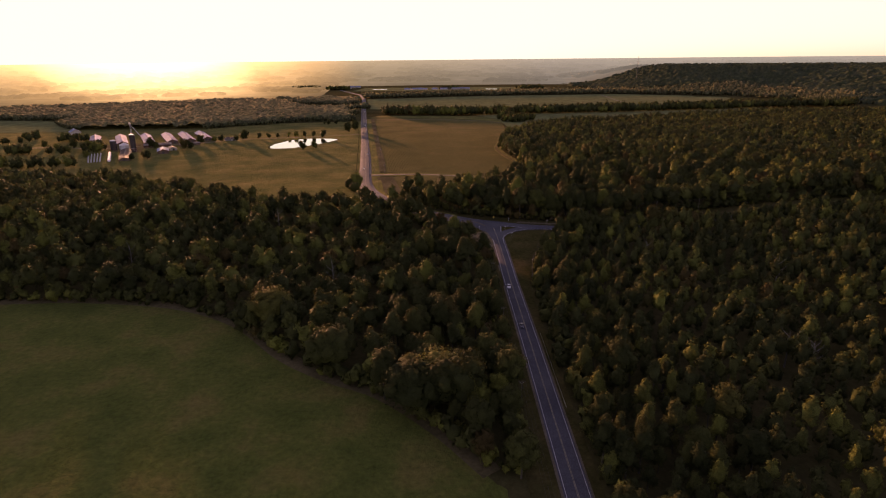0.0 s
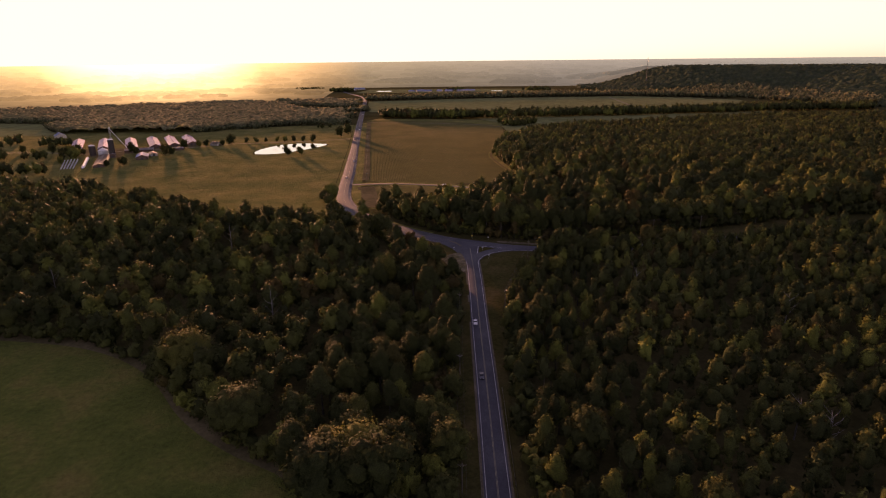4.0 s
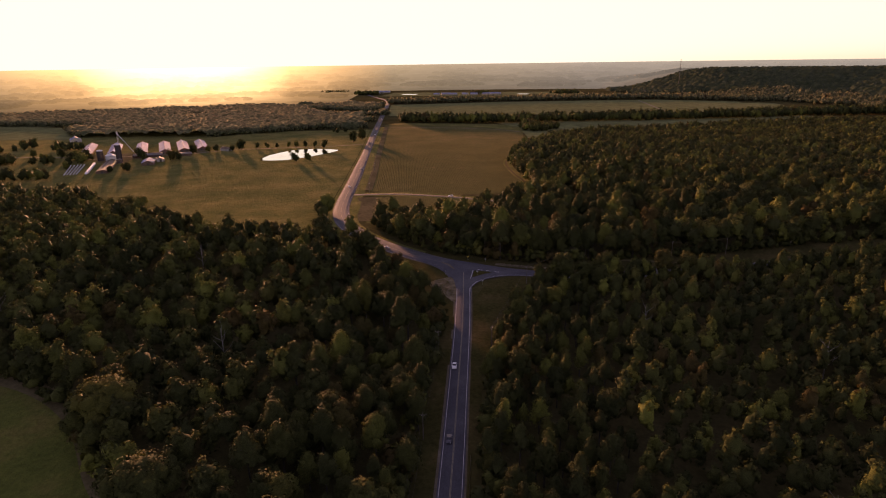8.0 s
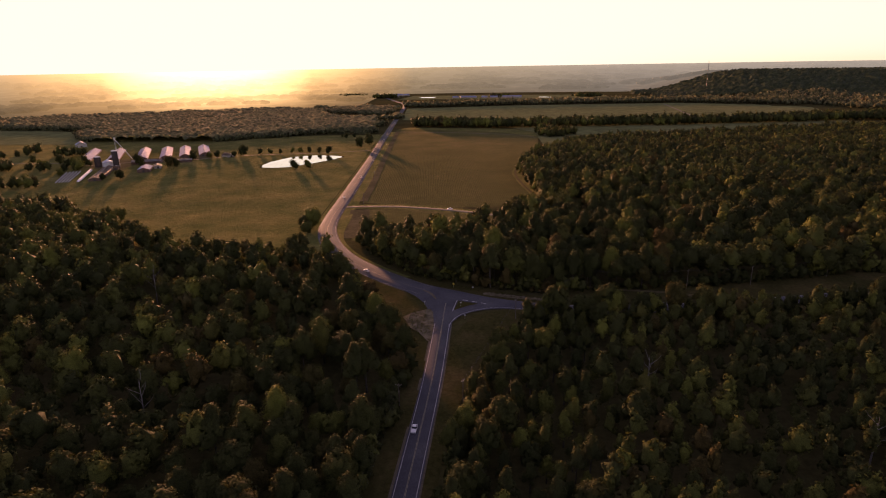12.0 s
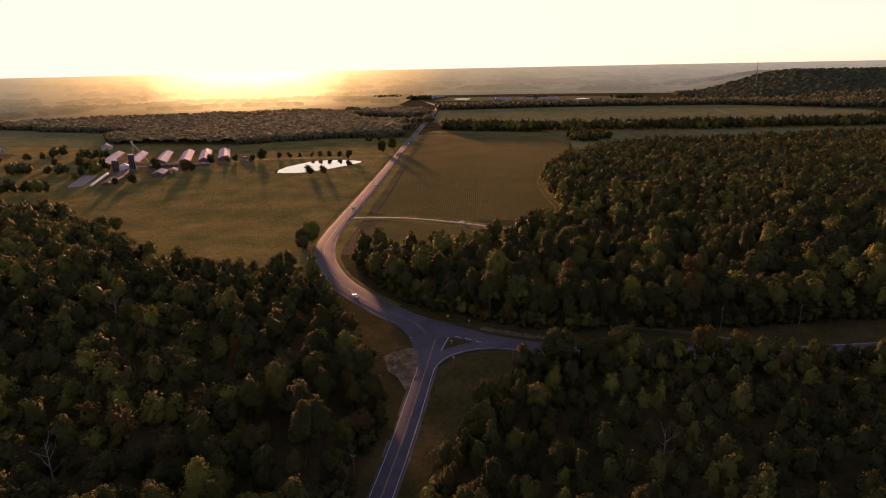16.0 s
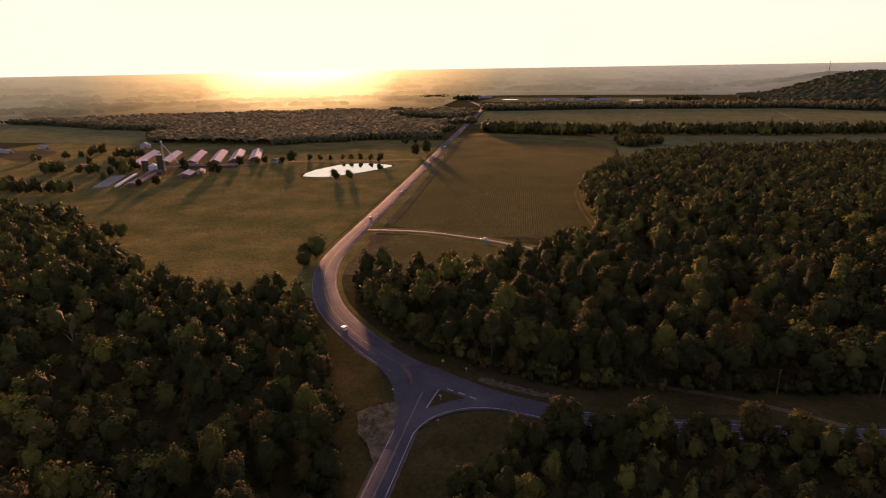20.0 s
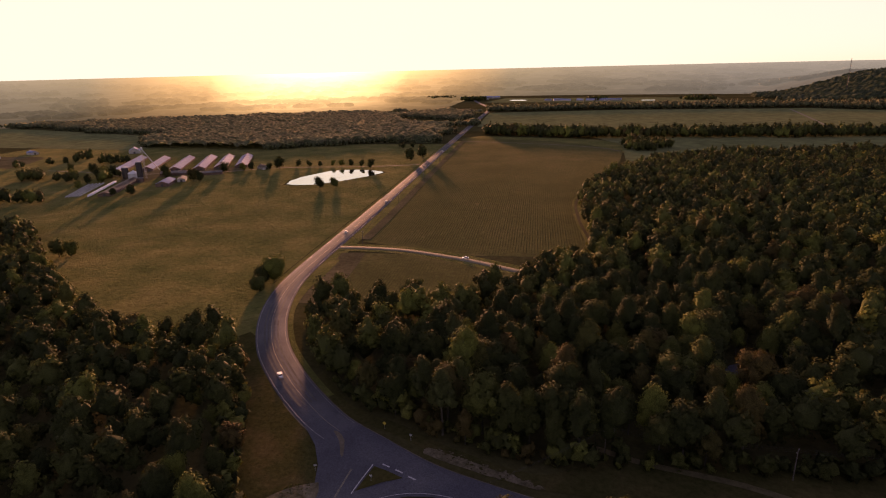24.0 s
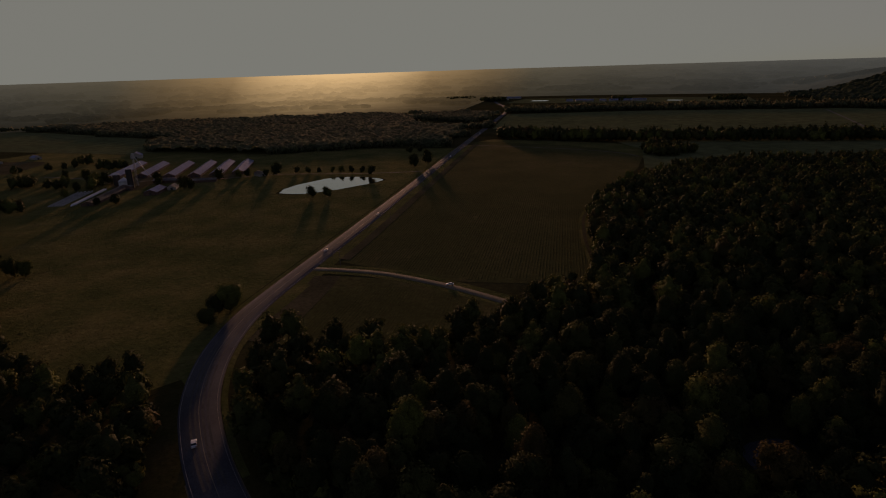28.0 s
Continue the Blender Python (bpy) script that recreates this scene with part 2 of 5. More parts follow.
M_glass = plain("car_glass", (0.02, 0.022, 0.025), 0.08, 0.0, 0.6, wear=0.1)
M_tyre = plain("tyre_rubber", (0.02, 0.02, 0.02), 0.85)
M_rim = plain("wheel_rim", (0.5, 0.5, 0.5), 0.35, 0.8)
M_lamp_clear = plain("headlight_glass", (0.75, 0.75, 0.75), 0.15)
M_lamp_red = plain("tail_light_glass", (0.35, 0.02, 0.02), 0.2)
M_white_paint = plain("white_car_paint", (0.7, 0.7, 0.7), 0.5, 0.0, 0.3, wear=0.06)
M_dark_paint = plain("dark_car_paint", (0.03, 0.035, 0.05), 0.28, wear=0.1)
M_silver_paint = plain("silver_car_paint", (0.45, 0.46, 0.48), 0.32, 0.5, wear=0.06)
M_door = plain("dark_door", (0.05, 0.045, 0.04), 0.7)
M_tuft = two_scale("grass_tufts", (0.065, 0.075, 0.016), (0.09, 0.095, 0.022), (0.13, 0.105, 0.03), 0.03, 0.5, 0.95, 0, 0, 0.0)
for grassy, amount in ((M_pasture, 0.06), (M_meadow, 0.04), (M_crop_soil, 0.034), (M_crop, 0.034), (M_tuft, 0.1)):
    fuzzy(grassy, amount)
# the far woods' strong warm sheen makes up for missing haze glow
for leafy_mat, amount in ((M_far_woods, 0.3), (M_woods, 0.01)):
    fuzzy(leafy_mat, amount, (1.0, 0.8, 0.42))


def water():
    m, nt, b = material("pond_water", 0.02, 0, 1.0)
    b.inputs["Base Color"].default_value = (0.02, 0.022, 0.018, 1)
    b.inputs["Coat Weight"].default_value, b.inputs["Coat IOR"].default_value, b.inputs["Coat Roughness"].default_value = 1.0, 1.7, 0.02
    n = noise_node(nt, 0.5, 4, 0.6)
    bump_node(nt, b, n.outputs["Fac"], 0.03, 0.05)
    return m


M_water = water()

# ---- helpers for meshes ----


def ss(a, b, v):
    t = np.clip((np.asarray(v, float) - a) / (b - a), 0, 1)
    return t * t * (3 - 2 * t)


def land(x, y):
    """The height of the land."""
    x, y = np.asarray(x, float), np.asarray(y, float)
    z = -4.5 * (1 - ss(310, 405, y)) - 4 * ss(430, 620, y) + 6 * ss(120, 300, x) * (1 - ss(850, 1120, y))
    beyond = np.maximum((x - 900) * 0.6 + (y - 1850) * 0.8, (x - 1000) * 0.98 + (y - 1400) * 0.2)
    z = z + 76 * ss(-60, 650, beyond) * ss(560, 980, x) * (1 - ss(2700, 3500, np.hypot(x - 60, y - 160)))
    r = np.hypot(x - 60, y - 160)
    return z + 106 * np.clip((r - 2700) / 1900, 0, 1) ** 1.25 * (1 - 0.5 * ss(4650, 5600, r))


def mesh_from(name, verts, faces, mat, smooth=False):
    me = bpy.data.meshes.new(name)
    me.from_pydata([tuple(v) for v in verts], [], [tuple(f) for f in faces])
    me.materials.append(mat)
    if smooth:
        me.polygons.foreach_set("use_smooth", [True] * len(me.polygons))
    me.update()
    return me


def fast_mesh(name, verts, quads, tris, mat, tint=None, smooth=False, normals=None):
    """A large mesh straight from arrays of four- and three-cornered faces."""
    me = bpy.data.meshes.new(name)
    nq, ntr = len(quads), len(tris)
    me.vertices.add(len(verts))
    me.vertices.foreach_set("co", np.asarray(verts, np.float32).ravel())
    loops = np.concatenate([np.asarray(quads, np.int32).ravel(), np.asarray(tris, np.int32).ravel()])
    me.loops.add(len(loops))
    me.loops.foreach_set("vertex_index", loops)
    me.polygons.add(nq + ntr)
    starts = np.concatenate([np.arange(nq) * 4, nq * 4 + np.arange(ntr) * 3]).astype(np.int32)
    me.polygons.foreach_set("loop_start", starts)
    me.materials.append(mat)
    if tint is not None:
        me.attributes.new("tint", "FLOAT", "POINT").data.foreach_set("value", np.asarray(tint, np.float32))
    me.update(calc_edges=True)
    me.validate()
    me.polygons.foreach_set("use_smooth", np.full(nq + ntr, smooth or normals is not None))
    if normals is not None:
        me.normals_split_custom_set_from_vertices(normals)
    return me


def structure(name, me, label, category):
    return tagged(new(name, me), label, category, kind="structure")


def part(name, bm, mat, parent, label=""):
    """One mesh under a thing or under a part."""
    me = bpy.data.meshes.new(name)
    bm.to_mesh(me)
    bm.free()
    me.materials.append(mat)
    ob = new(name, me)
    ob.parent = parent
    if label:
        tagged(ob, label)
    return ob


def thing(name, m, label, category, group=""):
    ob = new(name)
    ob.empty_display_size = 0.5
    ob.matrix_world = m
    return tagged(ob, label, category, group)


def box(bm, x0, x1, y0, y1, z0, z1, bevel=0.0):
    made = bmesh.ops.create_cube(bm, size=1, matrix=Matrix.Translation(((x0 + x1) / 2, (y0 + y1) / 2, (z0 + z1) / 2)) @ Matrix.Diagonal((x1 - x0, y1 - y0, z1 - z0, 1)))
    if bevel:
        edges = list({e for v in made["verts"] for e in v.link_edges})
        bmesh.ops.bevel(bm, geom=edges, offset=bevel, segments=1, affect="EDGES")
    return bm


def boxes(*sizes, bevel=0.0):
    bm = bmesh.new()
    for s in sizes:
        box(bm, *s, bevel=bevel)
    return bm


def cone(bm, a, b, r0, r1, sides=8):
    """A tapered round bar from a to b."""
    a, b = Vector(a), Vector(b)
    turn = (b - a).to_track_quat("Z", "Y").to_matrix().to_4x4()
    bmesh.ops.create_cone(bm, cap_ends=True, segments=sides, radius1=r0, radius2=max(r1, 1e-3), depth=(b - a).length, matrix=Matrix.Translation((a + b) / 2) @ turn)
    return bm


def cones(*bars, sides=8):
    bm = bmesh.new()
    for a, b, r0, r1 in bars:
        cone(bm, a, b, r0, r1, sides)
    return bm


def inside(poly, x, y):
    """Which of the points lie in the outline."""
    hit = np.zeros(np.shape(x), bool)
    px, py = np.array(poly, float).T
    for x0, y0, x1, y1 in zip(px, py, np.roll(px, -1), np.roll(py, -1)):
        if y0 != y1:
            hit ^= ((y0 > y) != (y1 > y)) & (x < (x1 - x0) * (y - y0) / (y1 - y0) + x0)
    return hit


def glide(points, step=4.0):
    """A smooth line through plan points, at even steps."""
    p = np.array(points, float)
    ends = np.vstack([2 * p[0] - p[1], p, 2 * p[-1] - p[-2]])
    out = []
    for k in range(1, len(ends) - 2):
        a, b, c, d = ends[k - 1 : k + 3]
        n = max(2, int(np.hypot(*(c - b)[:2]) / step))
        t = (np.arange(n) / n)[:, None]
        out.append(0.5 * (2 * b + (c - a) * t + (2 * a - 5 * b + 4 * c - d) * t**2 + (3 * b - a - 3 * c + d) * t**3))
    return np.vstack([*out, p[-1:]])


def sideways(line):
    """Unit normals to the right of a plan line."""
    d = np.gradient(line[:, :2], axis=0)
    d /= np.hypot(d[:, 0], d[:, 1])[:, None]
    return np.stack([d[:, 1], -d[:, 0]], 1)


def ribbon(name, line, left, right, lift, mat, thick=0.0):
    """A strip along a plan line, from left to right of it (metres to the right), on the land."""
    n = sideways(line)
    a, b = line[:, :2] + n * np.reshape(left, (-1, 1)), line[:, :2] + n * np.reshape(right, (-1, 1))
    mid = line[:, :2]
    z = land(mid[:, 0], mid[:, 1]) + lift
    verts, faces = [], []
    rings = [a, b] if not thick else [a - n * thick * 1.5, a, b, b + n * thick * 1.5]
    drops = [0, 0] if not thick else [-thick, 0, 0, -thick]
    for k in range(len(line)):
        for ring, drop in zip(rings, drops):
            verts.append((ring[k][0], ring[k][1], z[k] + drop))
    w = len(rings)
    for k in range(len(line) - 1):
        for j in range(w - 1):
            faces.append((k * w + j, k * w + j + 1, (k + 1) * w + j + 1, (k + 1) * w + j))
    return mesh_from(name, verts, faces, mat, True)


def sheet(name, outline, lift, mat, cut=30.0, ragged=0.0):
    """A patch of land inside an outline, draped over the ground."""
    line = np.array(outline, float)
    if ragged:
        line = glide(np.vstack([line, line[:1]]), 5.0)[:-1]
        line = line + np.array([[noise.noise((px * 0.09, py * 0.09, 3)) * ragged, noise.noise((px * 0.09, py * 0.09, 9)) * ragged] for px, py in line])
    bm = bmesh.new()
    bm.faces.new([bm.verts.new((px, py, 0)) for px, py in line])
    bmesh.ops.triangulate(bm, faces=bm.faces[:])
    lo, hi = line.min(0), line.max(0)
    for axis in (0, 1):
        step = max(cut, (hi[axis] - lo[axis]) / 60)
        for v in np.arange(lo[axis] + step, hi[axis], step):
            co, no = [0, 0, 0], [0, 0, 0]
            co[axis], no[axis] = v, 1
            bmesh.ops.bisect_plane(bm, geom=bm.verts[:] + bm.edges[:] + bm.faces[:], plane_co=co, plane_no=no)
    bmesh.ops.recalc_face_normals(bm, faces=bm.faces[:])
    for v in bm.verts:
        v.co.z = float(land(v.co.x, v.co.y)) + lift + (0.12 * noise.noise((v.co.x * 0.7, v.co.y * 0.7, 1.0)) if mat == M_clay else 0.0)
    me = bpy.data.meshes.new(name)
    bm.to_mesh(me)
    bm.free()
    if me.polygons and me.polygons[0].normal.z < 0:
        me.flip_normals()
    me.materials.append(mat)
    me.polygons.foreach_set("use_smooth", [True] * len(me.polygons))
    return me


# ---- the land ----
def spread(near, far, count):
    return list(np.geomspace(abs(near), abs(far), count))


gx = np.array([-v for v in spread(720, 5600, 26)][::-1] + list(np.arange(-700, 521, 20)) + spread(540, 5600, 28))
gy = np.array([-v for v in spread(140, 3000, 10)][::-1] + list(np.arange(-120, 1401, 20)) + spread(1425, 5600, 34))
px, py = np.meshgrid(gx, gy, indexing="ij")
pz = land(px, py)
verts = np.stack([px, py, pz], -1).reshape(-1, 3)
i, j = np.meshgrid(np.arange(len(gx) - 1), np.arange(len(gy) - 1), indexing="ij")
k = (i * len(gy) + j).ravel()
quads = np.stack([k, k + len(gy), k + len(gy) + 1, k + 1], 1)
structure("ground", fast_mesh("ground", verts, quads, np.zeros((0, 3), int), M_ground, smooth=True), "rolling dark earth and rough grass under the woods", "ground")

MEADOW = [(-760, 66), (-520, 243), (-311, 278), (-232, 286), (-188, 286), (-140, 277), (-103, 256), (-73, 224), (-50, 206), (-27, 193), (-5, 171), (12, 148), (20, 114), (22, -100), (-760, -100)]
PASTURE = [(-75.5, 558), (-66, 528), (-53, 500), (-42, 482), (-52, 474), (-66, 476), (-90, 455), (-136, 460), (-205, 500), (-338, 595), (-470, 620), (-700, 650), (-900, 760), (-900, 1060), (-780, 1180), (-640, 1160), (-260, 1195), (-170, 1210), (-163, 1198), (-126, 927), (-98, 717), (-89.5, 648), (-83, 598)]
FIELD = [(-70, 648), (-88, 770), (-113, 930), (-150, 1225), (-162, 1290), (-120, 1290), (0, 1262), (60, 1225), (114, 1158), (110, 1060), (82, 880), (72, 811), (80, 745), (92, 684), (94, 655), (60, 640), (20, 633), (-30, 641)]
SMALL_FIELD = [(-66, 622), (-62, 590), (-54, 556), (-46, 520), (-20, 519), (8, 525), (33, 536), (54, 562), (62, 600), (40, 607), (10, 617), (-28, 626)]
structure("field_end", sheet("field_end", [(-160, 1288), (-120, 1290), (0, 1262), (60, 1225), (114, 1158), (140, 1200), (110, 1260), (62, 1300), (-140, 1330)], 0.1, M_pasture), "grassy end of the crop field before the trees", "field")
structure("meadow", sheet("meadow", MEADOW, 0.12, M_meadow, ragged=2.0), "green hay meadow with brown patches", "meadow")
meadow_edge = glide([*MEADOW[1:12]])
structure("meadow_margin", ribbon("meadow_margin", meadow_edge, -6.0, 1.6, 0.2, M_bare), "rough brown grass between meadow and woods", "verge")
structure("pasture", sheet("pasture", PASTURE, 0.12, M_pasture), "wide olive grazed pasture beside the road", "pasture")
structure("crop_field", sheet("crop_field", FIELD, 0.12, M_crop_soil), "brown soil of the row crop field", "field")
structure("corner_field", sheet("corner_field", SMALL_FIELD, 0.12, M_crop_soil), "small planted corner between lane and woods", "field")
structure("far_field", sheet("far_field", [(-186, 1500), (-228, 1780), (-240, 1874), (103, 1978), (579, 2020), (760, 1920), (863, 1800), (800, 1600), (756, 1500), (470, 1440), (100, 1440)], 0.3, M_far_field, 60), "pale green field beyond the hedgerow trees", "field")
structure("strip_field", sheet("strip_field", [(118, 1060), (240, 1120), (360, 1155), (520, 1222), (760, 1285), (760, 1450), (520, 1400), (380, 1378), (200, 1352), (62, 1330), (112, 1230)], 0.3, M_far_field, 60), "narrow pale field between two belts of trees", "field")
structure("north_west_field", sheet("north_west_field", [(-1250, 1060), (-700, 1070), (-660, 1120), (-760, 1240), (-850, 1270), (-1250, 1360), (-1900, 1420), (-1900, 1100)], 0.3, M_far_field, 60), "green field behind the farm", "field")
structure("verge_junction", sheet("verge_junction", [(31, 350), (31, 385), (27, 398), (20, 412), (-6, 436), (-30, 462), (-40, 476), (-56, 486), (-62, 474), (-46, 450), (-24, 424), (-10, 396), (16, 362)], 0.16, M_verge), "mown grass between road bend and woods", "verge")
structure("verge_east", sheet("verge_east", [(42, 120), (42, 370), (50, 392), (62, 398), (84, 397), (80, 386), (64, 372), (52, 335), (47, 300), (46, 120)], 0.16, M_verge), "mown grass strip with bare patches beside the road", "verge")
structure("verge_west", sheet("verge_west", [(33, 120), (33, 360), (24, 362), (24, 120)], 0.16, M_verge), "rough grass strip under the power line", "verge")
north_verge = glide([(-4, 456), (17, 437), (42, 429), (60, 422), (89, 415), (112, 421), (150, 430), (215, 438), (400, 473)])
north_wide = np.interp(np.linspace(0, 1, len(north_verge)), (0, 0.17, 0.25, 0.3, 0.45, 1), (3.5, 2.6, 3.5, 10, 13, 11))
structure("verge_north", ribbon("verge_north", north_verge, -north_wide, north_wide, 0.17, M_verge), "dark grass strip under the power line", "verge")

# ---- roads ----
SOUTH = glide([(38.4, -260), (38.2, 60), (37.9, 220), (37.4, 290), (37.1, 335), (36.8, 352), (36.3, 370), (35.5, 386), (32.5, 404), (22, 420)])
NORTH = glide([(150, 410), (120, 404), (97, 402.5), (76, 405.5), (57, 409.5), (36, 417.5), (18, 425.5), (0, 438.5), (-17.5, 454), (-36, 474), (-53, 500), (-66, 528), (-75.5, 558), (-83, 598), (-89.5, 648), (-98, 717), (-126, 927), (-163.5, 1202), (-234, 1740), (-262, 1950), (-290, 2090), (-331, 2206), (-420, 2450), (-470, 2680)])
ARM = glide([(90, 403.2), (120, 404), (150, 408), (220, 418), (400, 450), (700, 520)])
LANE = glide([(-88, 630), (-76, 632), (-58, 634), (-30, 634), (12, 624.5), (44, 612.5), (70, 600), (110, 575)])
along = np.concatenate([[0], np.cumsum(np.hypot(*np.diff(NORTH[:, :2], axis=0).T))])
half = 4.8 + 2.4 * ss(60, 150, along) - 0.8 * ss(260, 340, along) - 1.0 * ss(480, 640, along)


structure("shoulder_south", ribbon("shoulder_south", SOUTH, -5.0, 4.8, 0.225, M_shoulder), "dusty gravel edges of the road", "shoulder")
structure("shoulder_north", ribbon("shoulder_north", NORTH, -half - 0.6, half + 0.5, 0.18, M_shoulder), "dusty gravel edges of the bend", "shoulder")
structure("road_south", ribbon("road_south", SOUTH, -4.1, 4.1, 0.26, M_asphalt, 0.05), "two lane asphalt road between woods", "road")
structure("road_north", ribbon("road_north", NORTH, -half, half, 0.27, M_asphalt, 0.05), "worn asphalt road bending towards the open fields", "road")
structure("road_east", ribbon("road_east", ARM, -4.6, 4.6, 0.25, M_asphalt, 0.05), "asphalt side road into the woods", "road")
structure("junction_apron", sheet("junction_apron", [(31.6, 372), (40.4, 372), (40.6, 384), (43.8, 390.6), (49.3, 395.8), (56, 399.2), (63, 400.8), (70, 401), (70, 408), (40, 423), (12, 434), (8, 424), (18, 414), (24, 405), (29, 392)], 0.28, M_asphalt, 20), "patched asphalt of the road junction", "road")
structure("gravel_lane", ribbon("gravel_lane", LANE, -3.0, 3.0, 0.24, M_gravel, 0.05), "pale gravel farm lane past the crop field", "lane")
structure("field_track", ribbon("field_track", glide([(-150, 1236), (-140, 1247), (0, 1222), (80, 1190), (110, 1156)]), -1.8, 1.8, 0.2, M_shoulder), "bare earth track round the crop field", "track")
structure("farm_drive", ribbon("farm_drive", glide([(-145, 998), (-164, 988), (-186, 979), (-222, 967), (-270, 957), (-319, 945), (-345, 930), (-372, 910), (-405, 894), (-440, 887), (-478, 866), (-510, 850), (-560, 868), (-640, 870)]), -1.7, 1.7, 0.22, M_gravel), "gravel drive to the farm", "lane")
structure("far_track", ribbon("far_track", glide([(484, 1560), (504, 1769), (522, 1985)], 20), -2.6, 2.6, 0.5, M_gravel), "pale track across the far field", "track")
structure("lane_verge", ribbon("lane_verge", LANE[LANE[:, 0] > -80], -9.0, 8.0, 0.14, M_pasture), "grassy edges of the gravel lane", "verge")
east_side = (along > 262) & (along < 1000)
inner_side = (along > 150) & (along < 1000)
structure("verge_field", ribbon("verge_field", NORTH[inner_side], half[inner_side] + 0.7, half[inner_side] + 3.2 + 6.8 * ss(250, 330, along[inner_side]), 0.16, M_pasture), "grassy strip between road and crop field", "verge")
structure("corner_headland", ribbon("corner_headland", glide([(-45, 528), (-50, 556), (-56, 590), (-63, 622)]), -11, 6, 0.2, M_bare), "bare brown headland at the corner field", "headland")
field_side = (along > 395) & (along < 1010)
structure("field_headland", ribbon("field_headland", NORTH[field_side], half[field_side] + 9.5, half[field_side] + 17.0, 0.36, M_bare), "bare brown headland along the crop rows", "headland")
WOOD_EDGE = glide([(92, 628), (97, 655), (93, 684), (81, 743), (73.5, 811), (82, 872), (108, 975), (126, 1040), (122, 1110), (116, 1160)])
structure("wood_edge_strip", ribbon("wood_edge_strip", WOOD_EDGE, -4.0, 7.0, 0.15, M_pasture), "grassy strip between crop rows and woods", "verge")
structure("wood_edge_track", ribbon("wood_edge_track", WOOD_EDGE, -1.6, 0.8, 0.19, M_bare), "pale worn track along the edge of the woods", "track")
structure("dirt_track", ribbon("dirt_track", glide([(104, 437), (119, 432.5), (135, 430.5), (149, 428.5), (166, 423), (186, 415)]), -1.3, 1.3, 0.22, M_bare), "dusty track leaving the side road", "track")
structure("pasture_fence_strip", ribbon("pasture_fence_strip", NORTH[east_side], -half[east_side] - 4.6, -half[east_side] - 3.8, 0.2, M_verge), "dark weedy line along the pasture edge", "verge")
for offset in (-3.1, -1.3, 1.3, 3.1):
    inner_line = NORTH[(along > 150) & (along < 1250)]
    structure("wheel_track", ribbon("wheel_track", inner_line, offset - 0.42, offset + 0.42, 0.285, M_worn_asphalt), "pale worn wheel track in the asphalt", "road")
structure("clay_patch", sheet("clay_patch", [(15.5, 388), (20, 394), (27, 397.5), (30, 390), (32, 380), (32.6, 366), (29.5, 366), (25, 372), (20.5, 378)], 0.32, M_clay, 1.0, 2.4), "eroded bare clay beside the junction", "bare ground")
structure("traffic_island", sheet("traffic_island", [(40.3, 397.2), (40.8, 403), (41.4, 409), (46, 408), (52, 406.1), (46.5, 402.6), (43, 399.6)], 0.38, M_verge, 10), "small grassed traffic island", "island")
structure("worn_splitter", sheet("worn_splitter", [(20.5, 422.5), (22.2, 422.6), (26.4, 418.8), (29.6, 411), (28.5, 411.3), (25, 417.6)], 0.33, M_shoulder, 10, 0.4), "pale worn paint patch in the junction", "road marking")


def lines(name, line, offset, width, mat, label, lift=0.31):
    """Paint along a road."""
    n = sideways(line)
    c = line[:, :2] + n * np.reshape(offset, (-1, 1))
    z = land(line[:, 0], line[:, 1]) + lift
    verts, faces = [], []
    for q in range(len(line)):
        for w in (-width / 2, width / 2):
            verts.append((c[q][0] + n[q][0] * w, c[q][1] + n[q][1] * w, z[q]))
    for q in range(len(line) - 1):
        faces.append((q * 2, q * 2 + 1, q * 2 + 3, q * 2 + 2))
    structure(name, mesh_from(name, verts, faces, mat), label, "road marking")


south_in = SOUTH[SOUTH[:, 1] < 384]
lines("edge_line_west", south_in, -3.5, 0.2, M_white_line, "white painted edge line")
lines("edge_line_east", south_in, 3.5, 0.2, M_white_line, "white painted edge line")
straight = glide([(38.4, -260), (38.2, 60), (37.9, 220), (37.4, 290), (37.1, 335), (36.8, 352), (36.2, 376), (35.1, 406)])
lines("centre_line_a", straight, -0.16, 0.16, M_yellow_line, "faded yellow painted centre line", lift=0.32)
lines("centre_line_b", straight, 0.16, 0.16, M_yellow_line, "faded yellow painted centre line", lift=0.32)
bend = (along > 130) & (along < 1700)
lines("bend_line_west", NORTH[bend], (half - 0.7)[bend] * -1, 0.14, M_faint_line, "white painted edge line")
lines("bend_line_east", NORTH[bend], (half - 0.7)[bend], 0.1, M_faint_line, "white painted edge line")
lines("bend_centre_line", NORTH[bend], 0.0, 0.16, M_yellow_line, "faded yellow painted centre line")
lines("arm_line_north", ARM, -3.9, 0.22, M_white_line, "white painted edge line")
lines("arm_line_south", ARM, 3.9, 0.22, M_white_line, "white painted edge line")
lines("arm_centre_line", ARM, 0.0, 0.24, M_yellow_line, "faded yellow painted centre line")
lines("slip_line", glide([(39.6, 377), (40.1, 384), (43.1, 391), (48.7, 396.6), (55.4, 400.2), (62.5, 401.8), (70, 401.8), (80, 400.4), (92, 399.6)], 2), 0, 0.22, M_white_line, "white painted edge line of the turning lane", lift=0.34)
lines("island_line", glide([(39.6, 396), (40.0, 402), (40.7, 409.6)], 1), 0, 0.3, M_white_line, "white painted line beside the island", lift=0.34)
for cx, cy in ((44.9, 410.2), (49.8, 408.7), (54.7, 406.8)):
    lines("island_dash", glide([(cx - 1.4, cy + 0.45), (cx + 1.4, cy - 0.45)], 1), 0, 0.5, M_white_line, "bold white painted dash beside the island", lift=0.34)

